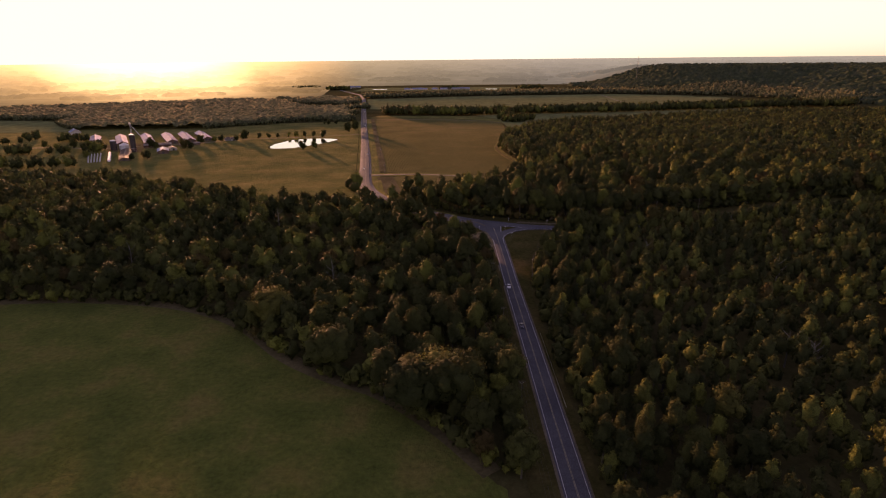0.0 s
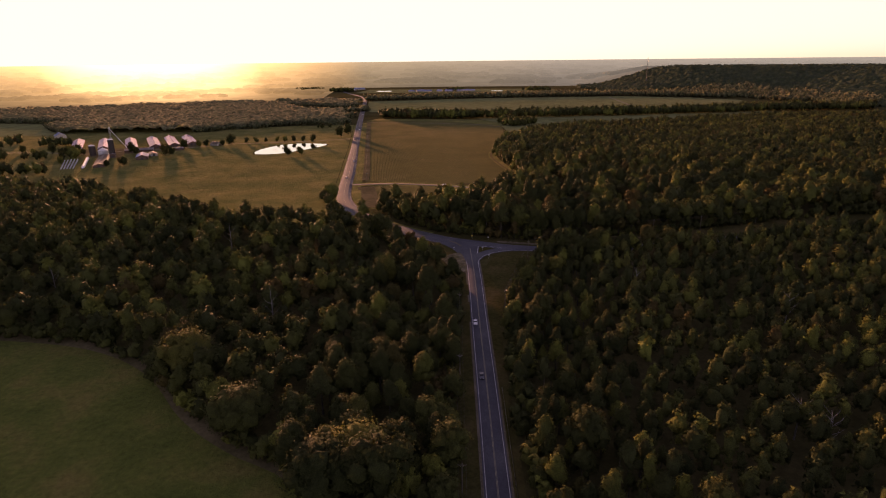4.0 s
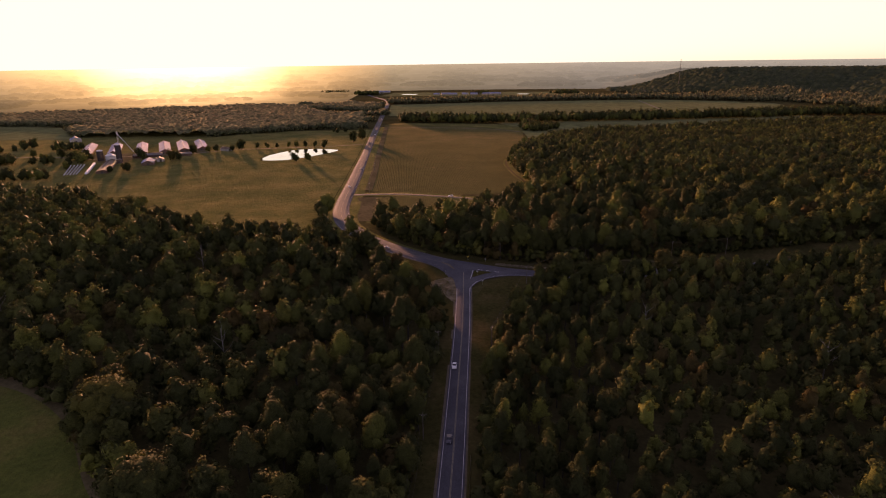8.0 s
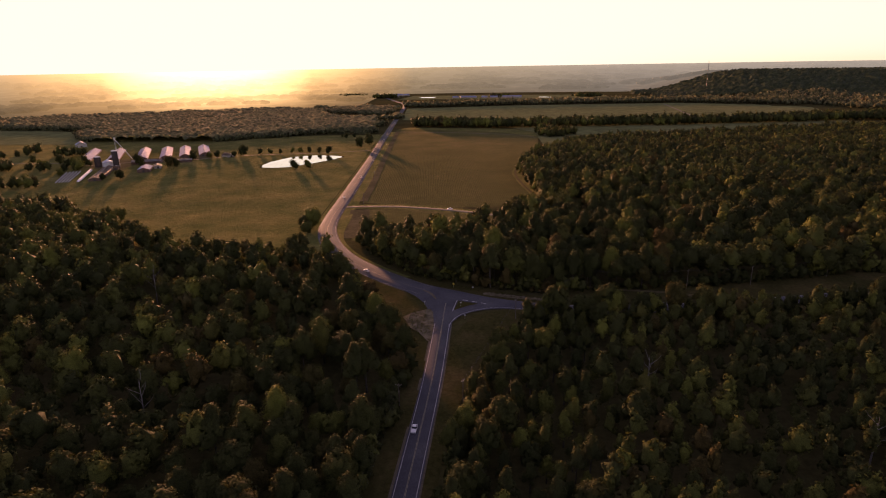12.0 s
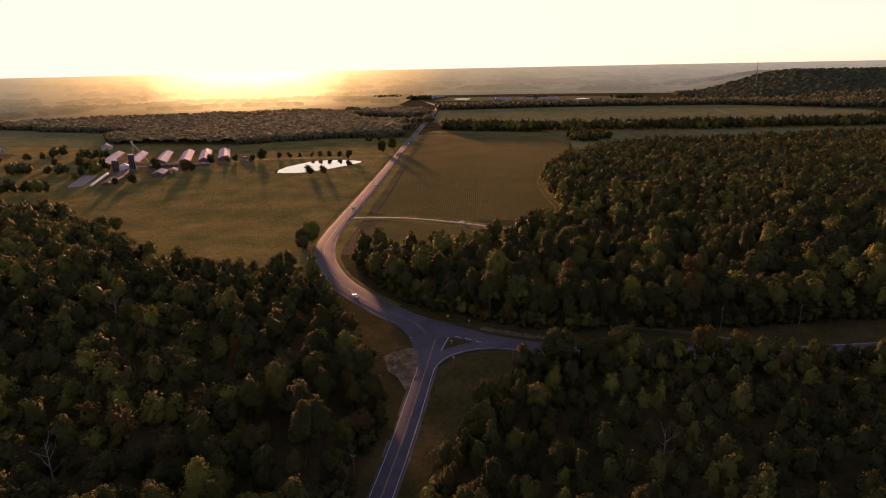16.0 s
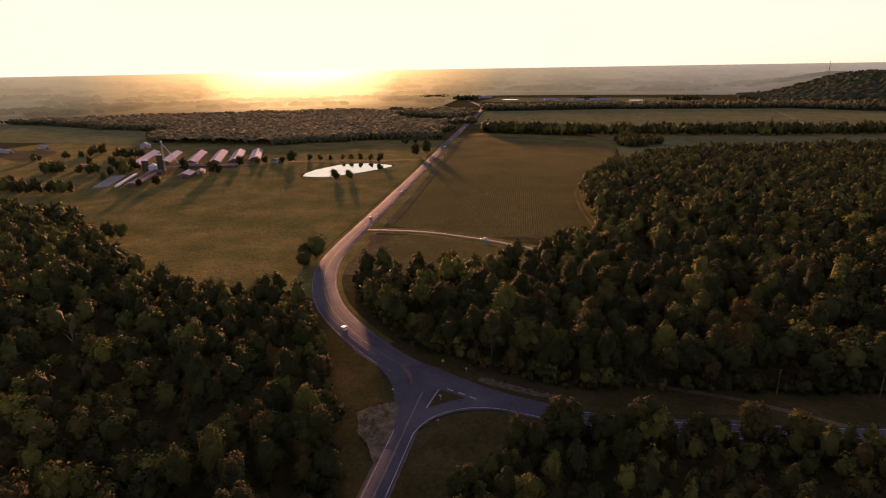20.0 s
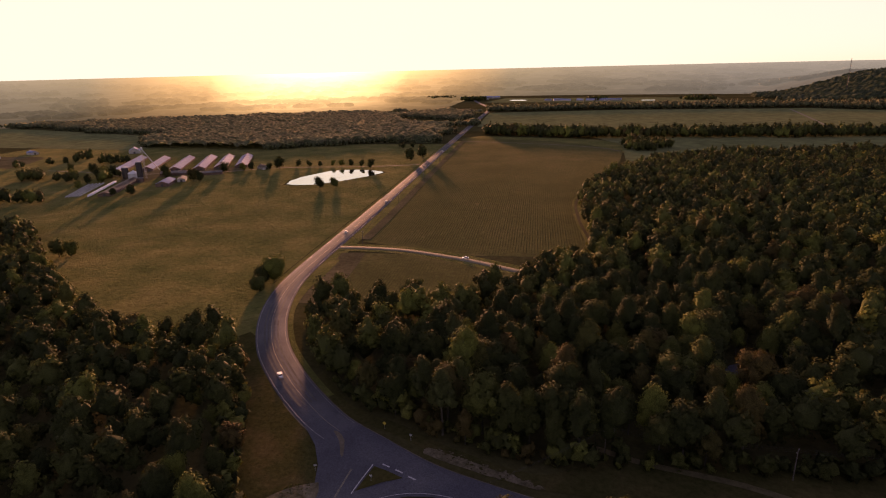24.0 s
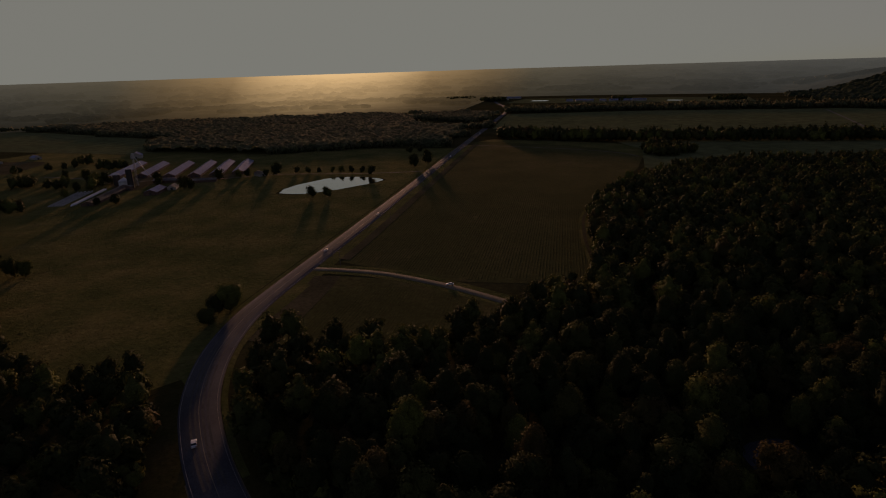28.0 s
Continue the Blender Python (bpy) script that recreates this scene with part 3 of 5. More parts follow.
# ---- distance ----
ICO_V = np.array([(0, 0, 1)] + [(0.894 * math.cos(a), 0.894 * math.sin(a), 0.447) for a in np.radians([0, 72, 144, 216, 288])] + [(0.894 * math.cos(a), 0.894 * math.sin(a), -0.447) for a in np.radians([36, 108, 180, 252, 324])] + [(0, 0, -1)])
ICO_F = [(0, 1 + k, 1 + (k + 1) % 5) for k in range(5)] + [(11, 6 + (k + 1) % 5, 6 + k) for k in range(5)]
ICO_F += [(1 + k, 6 + k, 1 + (k + 1) % 5) for k in range(5)] + [(1 + (k + 1) % 5, 6 + k, 6 + (k + 1) % 5) for k in range(5)]
ICO_F = np.array(ICO_F)


def backdrop():
    """Far country that closes the view; haze and sun glow painted into its emission."""
    m, nt, b = material("painted_haze", 0.9, 0, 0.0)
    geo = nt.nodes.new("ShaderNodeNewGeometry")
    off = nt.nodes.new("ShaderNodeVectorMath")
    off.operation = "SUBTRACT"
    off.inputs[1].default_value = (60, 160, 60)
    nt.links.new(geo.outputs["Position"], off.inputs[0])
    unit = nt.nodes.new("ShaderNodeVectorMath")
    unit.operation = "NORMALIZE"
    nt.links.new(off.outputs["Vector"], unit.inputs[0])
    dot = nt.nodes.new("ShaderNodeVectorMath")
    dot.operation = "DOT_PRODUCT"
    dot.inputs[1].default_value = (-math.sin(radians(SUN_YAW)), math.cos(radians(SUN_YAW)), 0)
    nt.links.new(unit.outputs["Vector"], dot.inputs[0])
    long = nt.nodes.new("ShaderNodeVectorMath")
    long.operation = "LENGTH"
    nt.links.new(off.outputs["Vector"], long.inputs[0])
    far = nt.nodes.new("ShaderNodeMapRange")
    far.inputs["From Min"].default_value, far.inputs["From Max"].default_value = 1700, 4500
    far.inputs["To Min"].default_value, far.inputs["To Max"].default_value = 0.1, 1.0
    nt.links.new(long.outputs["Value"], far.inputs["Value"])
    # haze colour by angle from the sun, brightest towards it: a painted glow
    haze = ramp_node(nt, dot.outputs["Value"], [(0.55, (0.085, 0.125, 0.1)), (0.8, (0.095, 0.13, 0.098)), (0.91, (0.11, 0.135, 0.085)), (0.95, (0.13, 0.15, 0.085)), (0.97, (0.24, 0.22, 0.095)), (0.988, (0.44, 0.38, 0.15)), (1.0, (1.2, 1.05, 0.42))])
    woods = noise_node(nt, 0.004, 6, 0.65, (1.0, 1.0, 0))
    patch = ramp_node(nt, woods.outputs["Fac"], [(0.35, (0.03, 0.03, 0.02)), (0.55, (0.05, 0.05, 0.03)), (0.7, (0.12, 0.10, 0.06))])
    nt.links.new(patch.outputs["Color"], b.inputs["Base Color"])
    tint = nt.nodes.new("ShaderNodeAttribute")
    tint.attribute_name = "tint"
    fine = noise_node(nt, 0.02, 5, 0.7)
    speck = ramp_node(nt, fine.outputs["Fac"], [(0.35, (0.8, 0.8, 0.8)), (0.65, (1.12, 1.12, 1.12))])
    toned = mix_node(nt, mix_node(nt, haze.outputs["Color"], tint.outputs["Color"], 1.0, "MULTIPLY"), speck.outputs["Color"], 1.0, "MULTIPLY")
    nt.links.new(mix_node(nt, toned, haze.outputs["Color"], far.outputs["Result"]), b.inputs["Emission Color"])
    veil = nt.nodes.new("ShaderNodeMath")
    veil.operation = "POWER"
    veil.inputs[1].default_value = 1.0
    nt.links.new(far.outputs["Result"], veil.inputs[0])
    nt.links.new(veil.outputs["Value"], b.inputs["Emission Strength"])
    ang = np.radians(np.linspace(-75, 60, 420))
    rad = np.concatenate([np.linspace(2640, 4600, 56), [4700, 4900]])
    a, r = np.meshgrid(ang, rad, indexing="ij")
    # on the west side the painted haze begins sooner
    r = 4600 - (4600 - r) * np.where(r < 4600, 1 + 0.4 * (1 - ss(-0.26, -0.2, a)), 1)
    x, y = 60 + r * np.sin(a), 160 + r * np.cos(a)
    rng = np.random.default_rng(5)
    wooded = lambda p, q: noise.noise((p * 0.0042, q * 0.0042, 2.0)) + 0.4 * noise.noise((p * 0.013, q * 0.013, 5.0))
    mask = np.array([[wooded(p, q) for p, q in zip(xx, yy)] for xx, yy in zip(x, y)])
    z = land(x, y) + 1.0
    z[:, 0] -= 12
    i, j = np.meshgrid(np.arange(len(ang) - 1), np.arange(len(rad) - 1), indexing="ij")
    k = (i * len(rad) + j).ravel()
    quads = np.stack([k, k + len(rad), k + len(rad) + 1, k + 1], 1)
    ca, cr = np.radians(rng.uniform(-62, 44, 26000)), 2860 + 1480 * rng.random(26000) ** 1.15
    cr = 4600 - (4600 - cr) * (1 + 0.4 * (1 - ss(-0.26, -0.2, ca)))
    cx, cy = 60 + cr * np.sin(ca), 160 + cr * np.cos(ca)
    keep = np.array([wooded(p, q) > 0.02 for p, q in zip(cx, cy)])
    cx, cy, cr = cx[keep][:3600], cy[keep][:3600], cr[keep][:3600]
    big = rng.uniform(9, 20, len(cx))
    clumps = ICO_V[None] * rng.uniform(0.75, 1.15, (len(cx), 12, 1)) * np.stack([big * 1.9, big, 6 + 0.15 * big], 1)[:, None] + np.stack([cx, cy, land(cx, cy) + 6], 1)[:, None]
    structure("backdrop", fast_mesh("backdrop", np.stack([x, y, z], -1).reshape(-1, 3), quads, np.zeros((0, 3), int), m, np.where(mask > 0.02, 0.88, 1.0).ravel()), "far wooded country with evening haze painted as glow", "backdrop")
    tris = (ICO_F[None] + (12 * np.arange(len(cx)))[:, None, None]).reshape(-1, 3)
    # clump tones pale with distance, as haze painted into the tint
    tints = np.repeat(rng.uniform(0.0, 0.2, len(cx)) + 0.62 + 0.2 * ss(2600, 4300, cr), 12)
    tagged(new("distant_woods", fast_mesh("distant_woods", clumps.reshape(-1, 3), np.zeros((0, 4), int), tris, m, tints)), "distant lines of trees with evening haze painted as glow", "woods", kind="stuff")


backdrop()

# ---- trees ----



OCTA_V = np.array([(0, 0, 1), (1, 0, 0), (0, 1, 0), (-1, 0, 0), (0, -1, 0), (0, 0, -1)], float)
OCTA_F = np.array([(0, 1 + k, 1 + (k + 1) % 4) for k in range(4)] + [(5, 1 + (k + 1) % 4, 1 + k) for k in range(4)])


def crown(rng, tall, wide, lobes, leaves, leaf, shape):
    """Leaf clumps of one tree: arrays of corners, faces and normals."""
    centres, sizes = [], []
    for q in range(lobes):
        a, up = rng.uniform(0, 6.283) + q * 2.4, (q + 0.5) / lobes
        if shape == "round":
            out, z, size = wide * 0.6 * math.sqrt(1 - (2 * up - 1) ** 2 * 0.8) * rng.uniform(0.55, 1.15), tall * (0.40 + 0.48 * up), wide * rng.uniform(0.22, 0.36)
        elif shape == "spire":
            out, z, size = wide * 0.55 * (1 - up) ** 0.45 * rng.uniform(0.7, 1.1), tall * (0.36 + 0.5 * up), wide * (0.4 - 0.12 * up) * rng.uniform(0.85, 1.15)
        elif shape == "bushy":
            out, z, size = wide * 0.55 * math.sqrt(1 - (2 * up - 1) ** 2 * 0.8) * rng.uniform(0.6, 1.1), tall * (0.24 + 0.60 * up), wide * rng.uniform(0.34, 0.5)
        else:
            out, z, size = wide * 0.62 * (1.05 - up) * rng.uniform(0.7, 1.2), tall * (0.5 + 0.44 * up), wide * rng.uniform(0.26, 0.4)
        centres.append((out * math.cos(a), out * math.sin(a), z))
        sizes.append(size)
    centres, sizes = np.array(centres), np.array(sizes)
    body_v, body_f, fill = (OCTA_V, OCTA_F, 0.72) if lobes < 20 else (ICO_V, ICO_F, 0.7)
    count = len(body_v)
    verts = [c + body_v * rng.uniform(0.75, 1.05, (count, 1)) * (s * fill, s * fill, s * fill * 1.05) for c, s in zip(centres, sizes)]
    tris = [body_f + count * q for q in range(lobes)]
    hearts = list(centres)
    heart = np.array((0, 0, (centres[:, 2].min() + centres[:, 2].max()) / 2))
    reach = np.hypot(centres[:, 0], centres[:, 1]).mean() + sizes.mean() * 0.35
    deep = (centres[:, 2].max() - centres[:, 2].min()) * 0.55
    verts.append(heart + ICO_V * rng.uniform(0.85, 1.05, (12, 1)) * (reach, reach, deep))
    tris.append(ICO_F + count * lobes)
    hearts.append(heart)
    filled = sum(len(p) for p in verts)
    pick = rng.choice(lobes, leaves, p=sizes**2 / (sizes**2).sum())
    way = rng.normal(size=(leaves, 3))
    way[:, 2] += 0.35
    way /= np.linalg.norm(way, axis=1)[:, None]
    at = centres[pick] + way * sizes[pick][:, None] * rng.uniform(0.74, 1.1, (leaves, 1)) * (1, 1, 1.12)
    facing = way + rng.normal(size=(leaves, 3)) * 0.28
    facing /= np.linalg.norm(facing, axis=1)[:, None]
    u = np.cross(facing, rng.normal(size=(leaves, 3)))
    u /= np.linalg.norm(u, axis=1)[:, None]
    v = np.cross(facing, u)
    big = leaf * rng.uniform(0.55, 1.25, (leaves, 1)) * 0.5
    corners = np.stack([at + (u * sa + v * sb) * big * rng.uniform(0.7, 1.3, (leaves, 1)) + facing * big * rng.uniform(-0.35, 0.15, (leaves, 1)) for sa, sb in ((-1.1, -0.7), (1.0, -0.8), (0.1, 1.25))], 1)
    blades = filled + np.arange(leaves * 3).reshape(-1, 3)
    points = np.vstack([*verts, corners.reshape(-1, 3)])
    # light rolls round the lobes and round the whole crown
    lobe_way = np.vstack([p - c for p, c in zip(verts, hearts)] + [np.repeat(way, 3, axis=0)])
    whole = points - (0, 0, tall * 0.42)
    whole *= (1, 1, 0.7)
    turned = lobe_way / np.linalg.norm(lobe_way, axis=1)[:, None] * 0.6 + whole / np.linalg.norm(whole, axis=1)[:, None] * 0.85
    jitter = np.repeat(rng.normal(size=(leaves, 3)) * 0.12, 3, axis=0)
    turned[len(points) - 3 * leaves :] += jitter
    turned /= np.linalg.norm(turned, axis=1)[:, None]
    return points, np.zeros((0, 4), int), np.vstack([*tris, blades]), turned


def trunk_mesh(rng, tall, wide):
    bm = bmesh.new()
    r = 0.016 * tall
    lean = Vector((rng.uniform(-0.3, 0.3), rng.uniform(-0.3, 0.3), 0))
    cone(bm, (0, 0, -0.4), lean + Vector((0, 0, tall * 0.42)), r * 1.25, r * 0.75, 7)
    cone(bm, lean + Vector((0, 0, tall * 0.40)), lean * 1.5 + Vector((0, 0, tall * 0.82)), r * 0.75, r * 0.2, 6)
    for q in range(4):
        a = q * 1.6 + rng.uniform(0, 1)
        z = tall * (0.38 + 0.09 * q)
        cone(bm, lean + Vector((0, 0, z)), (wide * 0.5 * math.cos(a), wide * 0.5 * math.sin(a), z + tall * 0.16), r * 0.42, r * 0.1, 5)
    me = bpy.data.meshes.new("trunk")
    bm.to_mesh(me)
    bm.free()
    me.materials.append(M_bark)
    return me


def tree_kind(name, label, tall, wide, shape, mat, leaves=430, leaf=1.0, lobes=9, kinds=4, seed=1):
    """A few forms of one kind of tree; each is planted many times over."""
    out = []
    for q in range(kinds):
        rng = np.random.default_rng(seed * 31 + q)
        t, w = tall * rng.uniform(0.92, 1.08), wide * rng.uniform(0.92, 1.1)
        v, quads, tris, turned = crown(rng, t, w, lobes, leaves, leaf, shape)
        out.append((trunk_mesh(rng, t, w), fast_mesh("crown", v, quads, tris, mat, normals=turned)))
    return name, label, out


def plant(kind, x, y, size, turn, number, group="", label=""):
    name, words, forms = kind
    trunk_me, crown_me = forms[number % len(forms)]
    ob = new(name)
    ob.empty_display_size = 0.5
    ob.matrix_world = Matrix.LocRotScale((x, y, float(land(x, y))), Euler((0, 0, turn)), (size, size, size * (0.92 + 0.02 * (number % 9))))
    tagged(ob, label or words, "tree", group)
    for nm, me in (("trunk", trunk_me), ("crown", crown_me)):
        new(nm, me).parent = ob
    return ob


OAK = tree_kind("oak_tree", "broad round-crowned green oak in the woods", 18.0, 7.2, "round", M_leaf, leaves=2300, leaf=0.6, lobes=34, seed=1)
GUM = tree_kind("sweetgum_tree", "tall narrow-crowned green sweetgum in the woods", 19.5, 6.6, "spire", M_leaf, leaves=2000, leaf=0.58, lobes=28, seed=2)
PINE = tree_kind("pine_tree", "dark open-crowned pine among broadleaf trees", 20.5, 5.8, "open", M_pine, leaves=1900, leaf=0.58, lobes=24, seed=3)
RUST = tree_kind("maple_tree", "maple turning rust brown in the woods", 16.0, 6.4, "round", M_rust, leaves=1900, leaf=0.6, lobes=28, seed=4)

YOUNG = tree_kind("young_sweetgum_tree", "slender young green tree in dense woods", 16.0, 4.6, "spire", M_leaf, leaves=1150, leaf=0.5, lobes=18, kinds=6, seed=5)
YOUNG_PINE = tree_kind("young_pine_tree", "slender dark pine in dense young woods", 16.5, 4.2, "open", M_pine, leaves=1000, leaf=0.5, lobes=16, seed=6)

WEST_WOOD = [(25, 146), (25, 250), (27, 300), (27, 344), (21, 362), (8, 385), (-6, 407), (-19, 428), (-42, 459), (-62, 474), (-92, 463), (-136, 468), (-205, 510), (-338, 603), (-470, 628), (-700, 655), (-1000, 500), (-520, 245), (-311, 279), (-232, 287), (-188, 287), (-140, 278), (-104, 258), (-74, 225), (-51, 208), (-28, 195), (-6, 173), (10, 152)]
MID_WOOD = [(-40, 514), (-30, 497), (-8, 464), (18, 441), (42, 434), (60, 427), (88, 421), (104, 424), (118, 428), (160, 434), (210, 442), (400, 480), (900, 640), (1500, 760), (1500, 1230), (800, 1280), (500, 1200), (360, 1135), (240, 1098), (150, 1038), (112, 980), (84, 870), (76, 811), (84, 742), (96, 684), (96, 650), (64, 600), (50, 560), (32, 538), (8, 527), (-20, 521), (-34, 522)]
EAST_WOOD = [(48, -40), (48, 250), (50, 300), (57, 340), (66, 368), (76, 378), (92, 388), (110, 392), (150, 397), (220, 407), (400, 436), (900, 560), (1500, 700), (1500, -40)]
BELT = [(-140, 1332), (60, 1304), (200, 1326), (380, 1352), (520, 1374), (760, 1424), (1000, 1440), (1010, 1490), (760, 1472), (520, 1420), (380, 1397), (200, 1370), (60, 1350), (-150, 1395)]
FAR_BELT = [(-250, 1900), (100, 1990), (580, 2035), (900, 1850), (1000, 1500), (1100, 1500), (1000, 2050), (600, 2150), (100, 2110), (-262, 2020)]
HILL = [(1000, 1060), (1500, 780), (2600, 900), (2700, 2700), (560, 2700), (580, 2330), (800, 2150), (960, 1850), (1010, 1400)]
WEST_FAR = [(-192, 1228), (-258, 1222), (-322, 1181), (-390, 1142), (-439, 1100), (-476, 1078), (-519, 1066), (-563, 1056), (-635, 1066), (-700, 1120), (-784, 1175), (-800, 1262), (-850, 1290), (-1250, 1380), (-1750, 1400), (-1500, 1330), (-1200, 1560), (-850, 1740), (-560, 1850), (-285, 1900), (-255, 1739)]
WEST_EDGE = [(-900, 700), (-1900, 760), (-1900, 1080), (-1200, 1050), (-960, 900)]
CLUMPS = [(-588, 808, 16), (-602, 815, 14), (-549, 802, 7), (-533, 811, 9), (-717, 888, 10), (-690, 916, 8), (-673, 937, 8), (-699, 980, 8), (-682, 971, 10), (-606, 940, 17), (-588, 944, 13), (-485, 815, 6), (-513, 842, 9), (-500, 840, 8), (-494, 697, 9), (-478, 700, 9), (-457, 703, 7), (-520, 698, 11), (-545, 704, 13), (-570, 712, 16), (-600, 710, 20), (-640, 700, 30), (140, 1180, 24), (165, 1212, 26), (135, 1234, 24), (-440, 2500, 50), (-580, 2540, 60), (20, 2440, 36), (360, 2460, 60)]
YARD = (161, 490, 12, 23)


def seen_from_path(x, y, margin=0.09):
    """Keeps the planting to the country that the flight looks over."""
    right = np.arctan2(x + 1, y) < 0.655 + margin
    left = np.arctan2(-(x - 119), np.maximum(y - 322, 1)) < 0.997 + margin
    # wider on the near left: unseen trees added there shade the meadow
    left0 = np.arctan2(-(x + 1), np.maximum(y, 1)) < 0.655 + margin + 0.3 * (np.hypot(x, y) < 700)
    return right & (left | left0)


def scatter(outlines, step, rng, lo, hi, extra=(), reach=1.0, wobble=0.0):
    """Planting places in rough rows, within the outlines."""
    x, y = np.meshgrid(np.arange(lo[0], hi[0], step), np.arange(lo[1], hi[1], step), indexing="ij")
    x, y = x.ravel() + rng.uniform(-0.42, 0.42, x.size) * step, y.ravel() + rng.uniform(-0.42, 0.42, y.size) * step
    wob = wobble * np.array([[noise.noise((float(a) * 0.012, float(b) * 0.012, k)) for a, b in zip(x, y)] for k in (1.0, 7.0)]) if wobble else (0, 0)
    keep = np.zeros(x.size, bool)
    for o in outlines:
        keep |= inside(o, x + wob[0], y + wob[1])
    for cx, cy, r in extra:
        keep |= np.hypot((x - cx), (y - cy)) < r * reach * rng.uniform(0.75, 1.1, x.size)
    keep &= seen_from_path(x, y) & (np.hypot((x - YARD[0]) / YARD[2], (y - YARD[1]) / YARD[3]) > 1)
    return x[keep], y[keep]


rng = np.random.default_rng(11)
ax, ay = scatter([WEST_WOOD, MID_WOOD], 9.1, rng, (-760, 100), (1000, 1260))
ex, ey = scatter([EAST_WOOD], 6.9, rng, (40, 100), (760, 640))
tx, ty = np.concatenate([ax, ex]), np.concatenate([ay, ey])
young = np.arange(len(tx)) >= len(ax)
spine = glide([(36, 160), (38, 330), (70, 430), (150, 540)], 8)
to_road = np.min(np.hypot(tx[:, None] - spine[None, :, 0], ty[:, None] - spine[None, :, 1]), axis=1)
order = np.argsort(to_road)
near, rest = order[:640], order[640:]
height_at = lambda x, y: 0.94 + 0.13 * inside(MID_WOOD, x, y)
grow = height_at(tx, ty)
lots = {"oak": 0, "gum": 0, "pine": 0, "rust": 0, "young": 0, "young_pine": 0}
for n in near:
    x, y, u = float(tx[n]), float(ty[n]), rng.random()
    which = "pine" if u < 0.18 else "rust" if u < 0.21 else "gum" if u < 0.65 else "oak"
    if young[n] and u < 0.93:
        which = "young_pine" if u < 0.16 else "young"
    kind = {"young": YOUNG, "young_pine": YOUNG_PINE, "oak": OAK, "gum": GUM, "pine": PINE, "rust": RUST}[which]
    lots[which] += 1
    plant(kind, x, y, float(grow[n] * rng.choice((0.66, 0.78, 0.88, 0.98, 1.06, 1.16)) * rng.uniform(0.92, 1.08)), rng.uniform(0, 6.28), lots[which], "woodland trees")


def woodland(name, x, y, sizes, forms, rng, label, mat=None, sink=0.0):
    """All trees of one stretch of woods in one mesh."""
    V, Q, T, C, N = [], [], [], [], []
    base = 0
    pick = rng.integers(0, len(forms), len(x))
    turn = rng.uniform(0, 6.283, len(x))
    z = land(x, y) - sink
    patch = np.array([noise.noise((float(a) * 0.02, float(b) * 0.02, 4.0)) for a, b in zip(x, y)])
    tint = np.clip(rng.random(len(x)) * 0.75 + 0.14 + patch * 0.5, 0, 1)
    for f, (v, q, t, w) in enumerate(forms):
        n = np.flatnonzero(pick == f)
        if not len(n):
            continue
        c, s = np.cos(turn[n])[:, None], np.sin(turn[n])[:, None]
        sz = sizes[n][:, None]
        vx = (v[None, :, 0] * c - v[None, :, 1] * s) * sz + x[n][:, None]
        vy = (v[None, :, 0] * s + v[None, :, 1] * c) * sz + y[n][:, None]
        vz = v[None, :, 2] * sz + z[n][:, None]
        V.append(np.stack([vx, vy, vz], -1).reshape(-1, 3))
        N.append(np.stack([w[None, :, 0] * c - w[None, :, 1] * s, w[None, :, 0] * s + w[None, :, 1] * c, np.repeat(w[None, :, 2], len(n), axis=0)], -1).reshape(-1, 3))
        shift = base + np.arange(len(n))[:, None, None] * len(v)
        Q.append((q[None] + shift).reshape(-1, 4))
        T.append((t[None] + shift).reshape(-1, 3))
        C.append(np.repeat(tint[n], len(v)))
        base += len(n) * len(v)
    me = fast_mesh(name, np.vstack(V), np.vstack(Q), np.vstack(T), mat or M_woods, np.concatenate(C), normals=np.vstack(N))
    return tagged(new(name, me), label, "woods", kind="stuff")


def forms_of(seed, leaves, leaf, lobes, count=6, tall=18.5, wide=7.7, shapes=("round", "spire", "round")):
    r = np.random.default_rng(seed)
    return [crown(r, tall * r.uniform(0.85, 1.15), wide * r.uniform(0.9, 1.15), lobes, leaves, leaf, shapes[q % len(shapes)]) for q in range(count)]


DENSE = forms_of(31, 210, 0.85, 9, 10, 16.0, 4.8, shapes=("spire", "round", "spire"))
MIDDLE = forms_of(21, 400, 0.9, 13, 12, wide=6.6, shapes=("round", "bushy", "spire", "round"))
dist = np.hypot(tx - 80, ty - 200)
rest_near, rest_far = rest[dist[rest] < 540], rest[dist[rest] >= 540]
for nm, words, pick, forms in (
    ("west_woods", "mixed green and rust woods beside the pasture", (tx[rest_near] < 20) & ~young[rest_near], MIDDLE),
    ("north_woods", "dense mixed woods with yellow-green crowns", (tx[rest_near] >= 20) & ~young[rest_near], MIDDLE),
    ("east_woods", "dense young woods of slender green trees", young[rest_near], DENSE),
):
    n = rest_near[pick]
    woodland(nm, tx[n], ty[n], grow[n] * rng.choice((0.68, 0.8, 0.94, 1.04, 1.18), len(n)) * rng.uniform(0.92, 1.08, len(n)), forms, rng, words)
woodland("outer_woods", tx[rest_far], ty[rest_far], grow[rest_far] * rng.uniform(0.68, 1.02, len(rest_far)), forms_of(23, 52, 1.6, 6, 10, 18.5, 7.6, shapes=("round", "bushy", "round")), rng, "dense woods further off, seen from above")
cx, cy = scatter([], 8.6, rng, (-900, 640), (400, 2620), CLUMPS)
woodland("farm_woods", cx, cy, rng.uniform(0.85, 1.45, len(cx)), forms_of(25, 90, 1.3, 8, 8, 13, 6.5, shapes=("bushy",)), rng, "thickets of dark trees round the farm", sink=1.5)
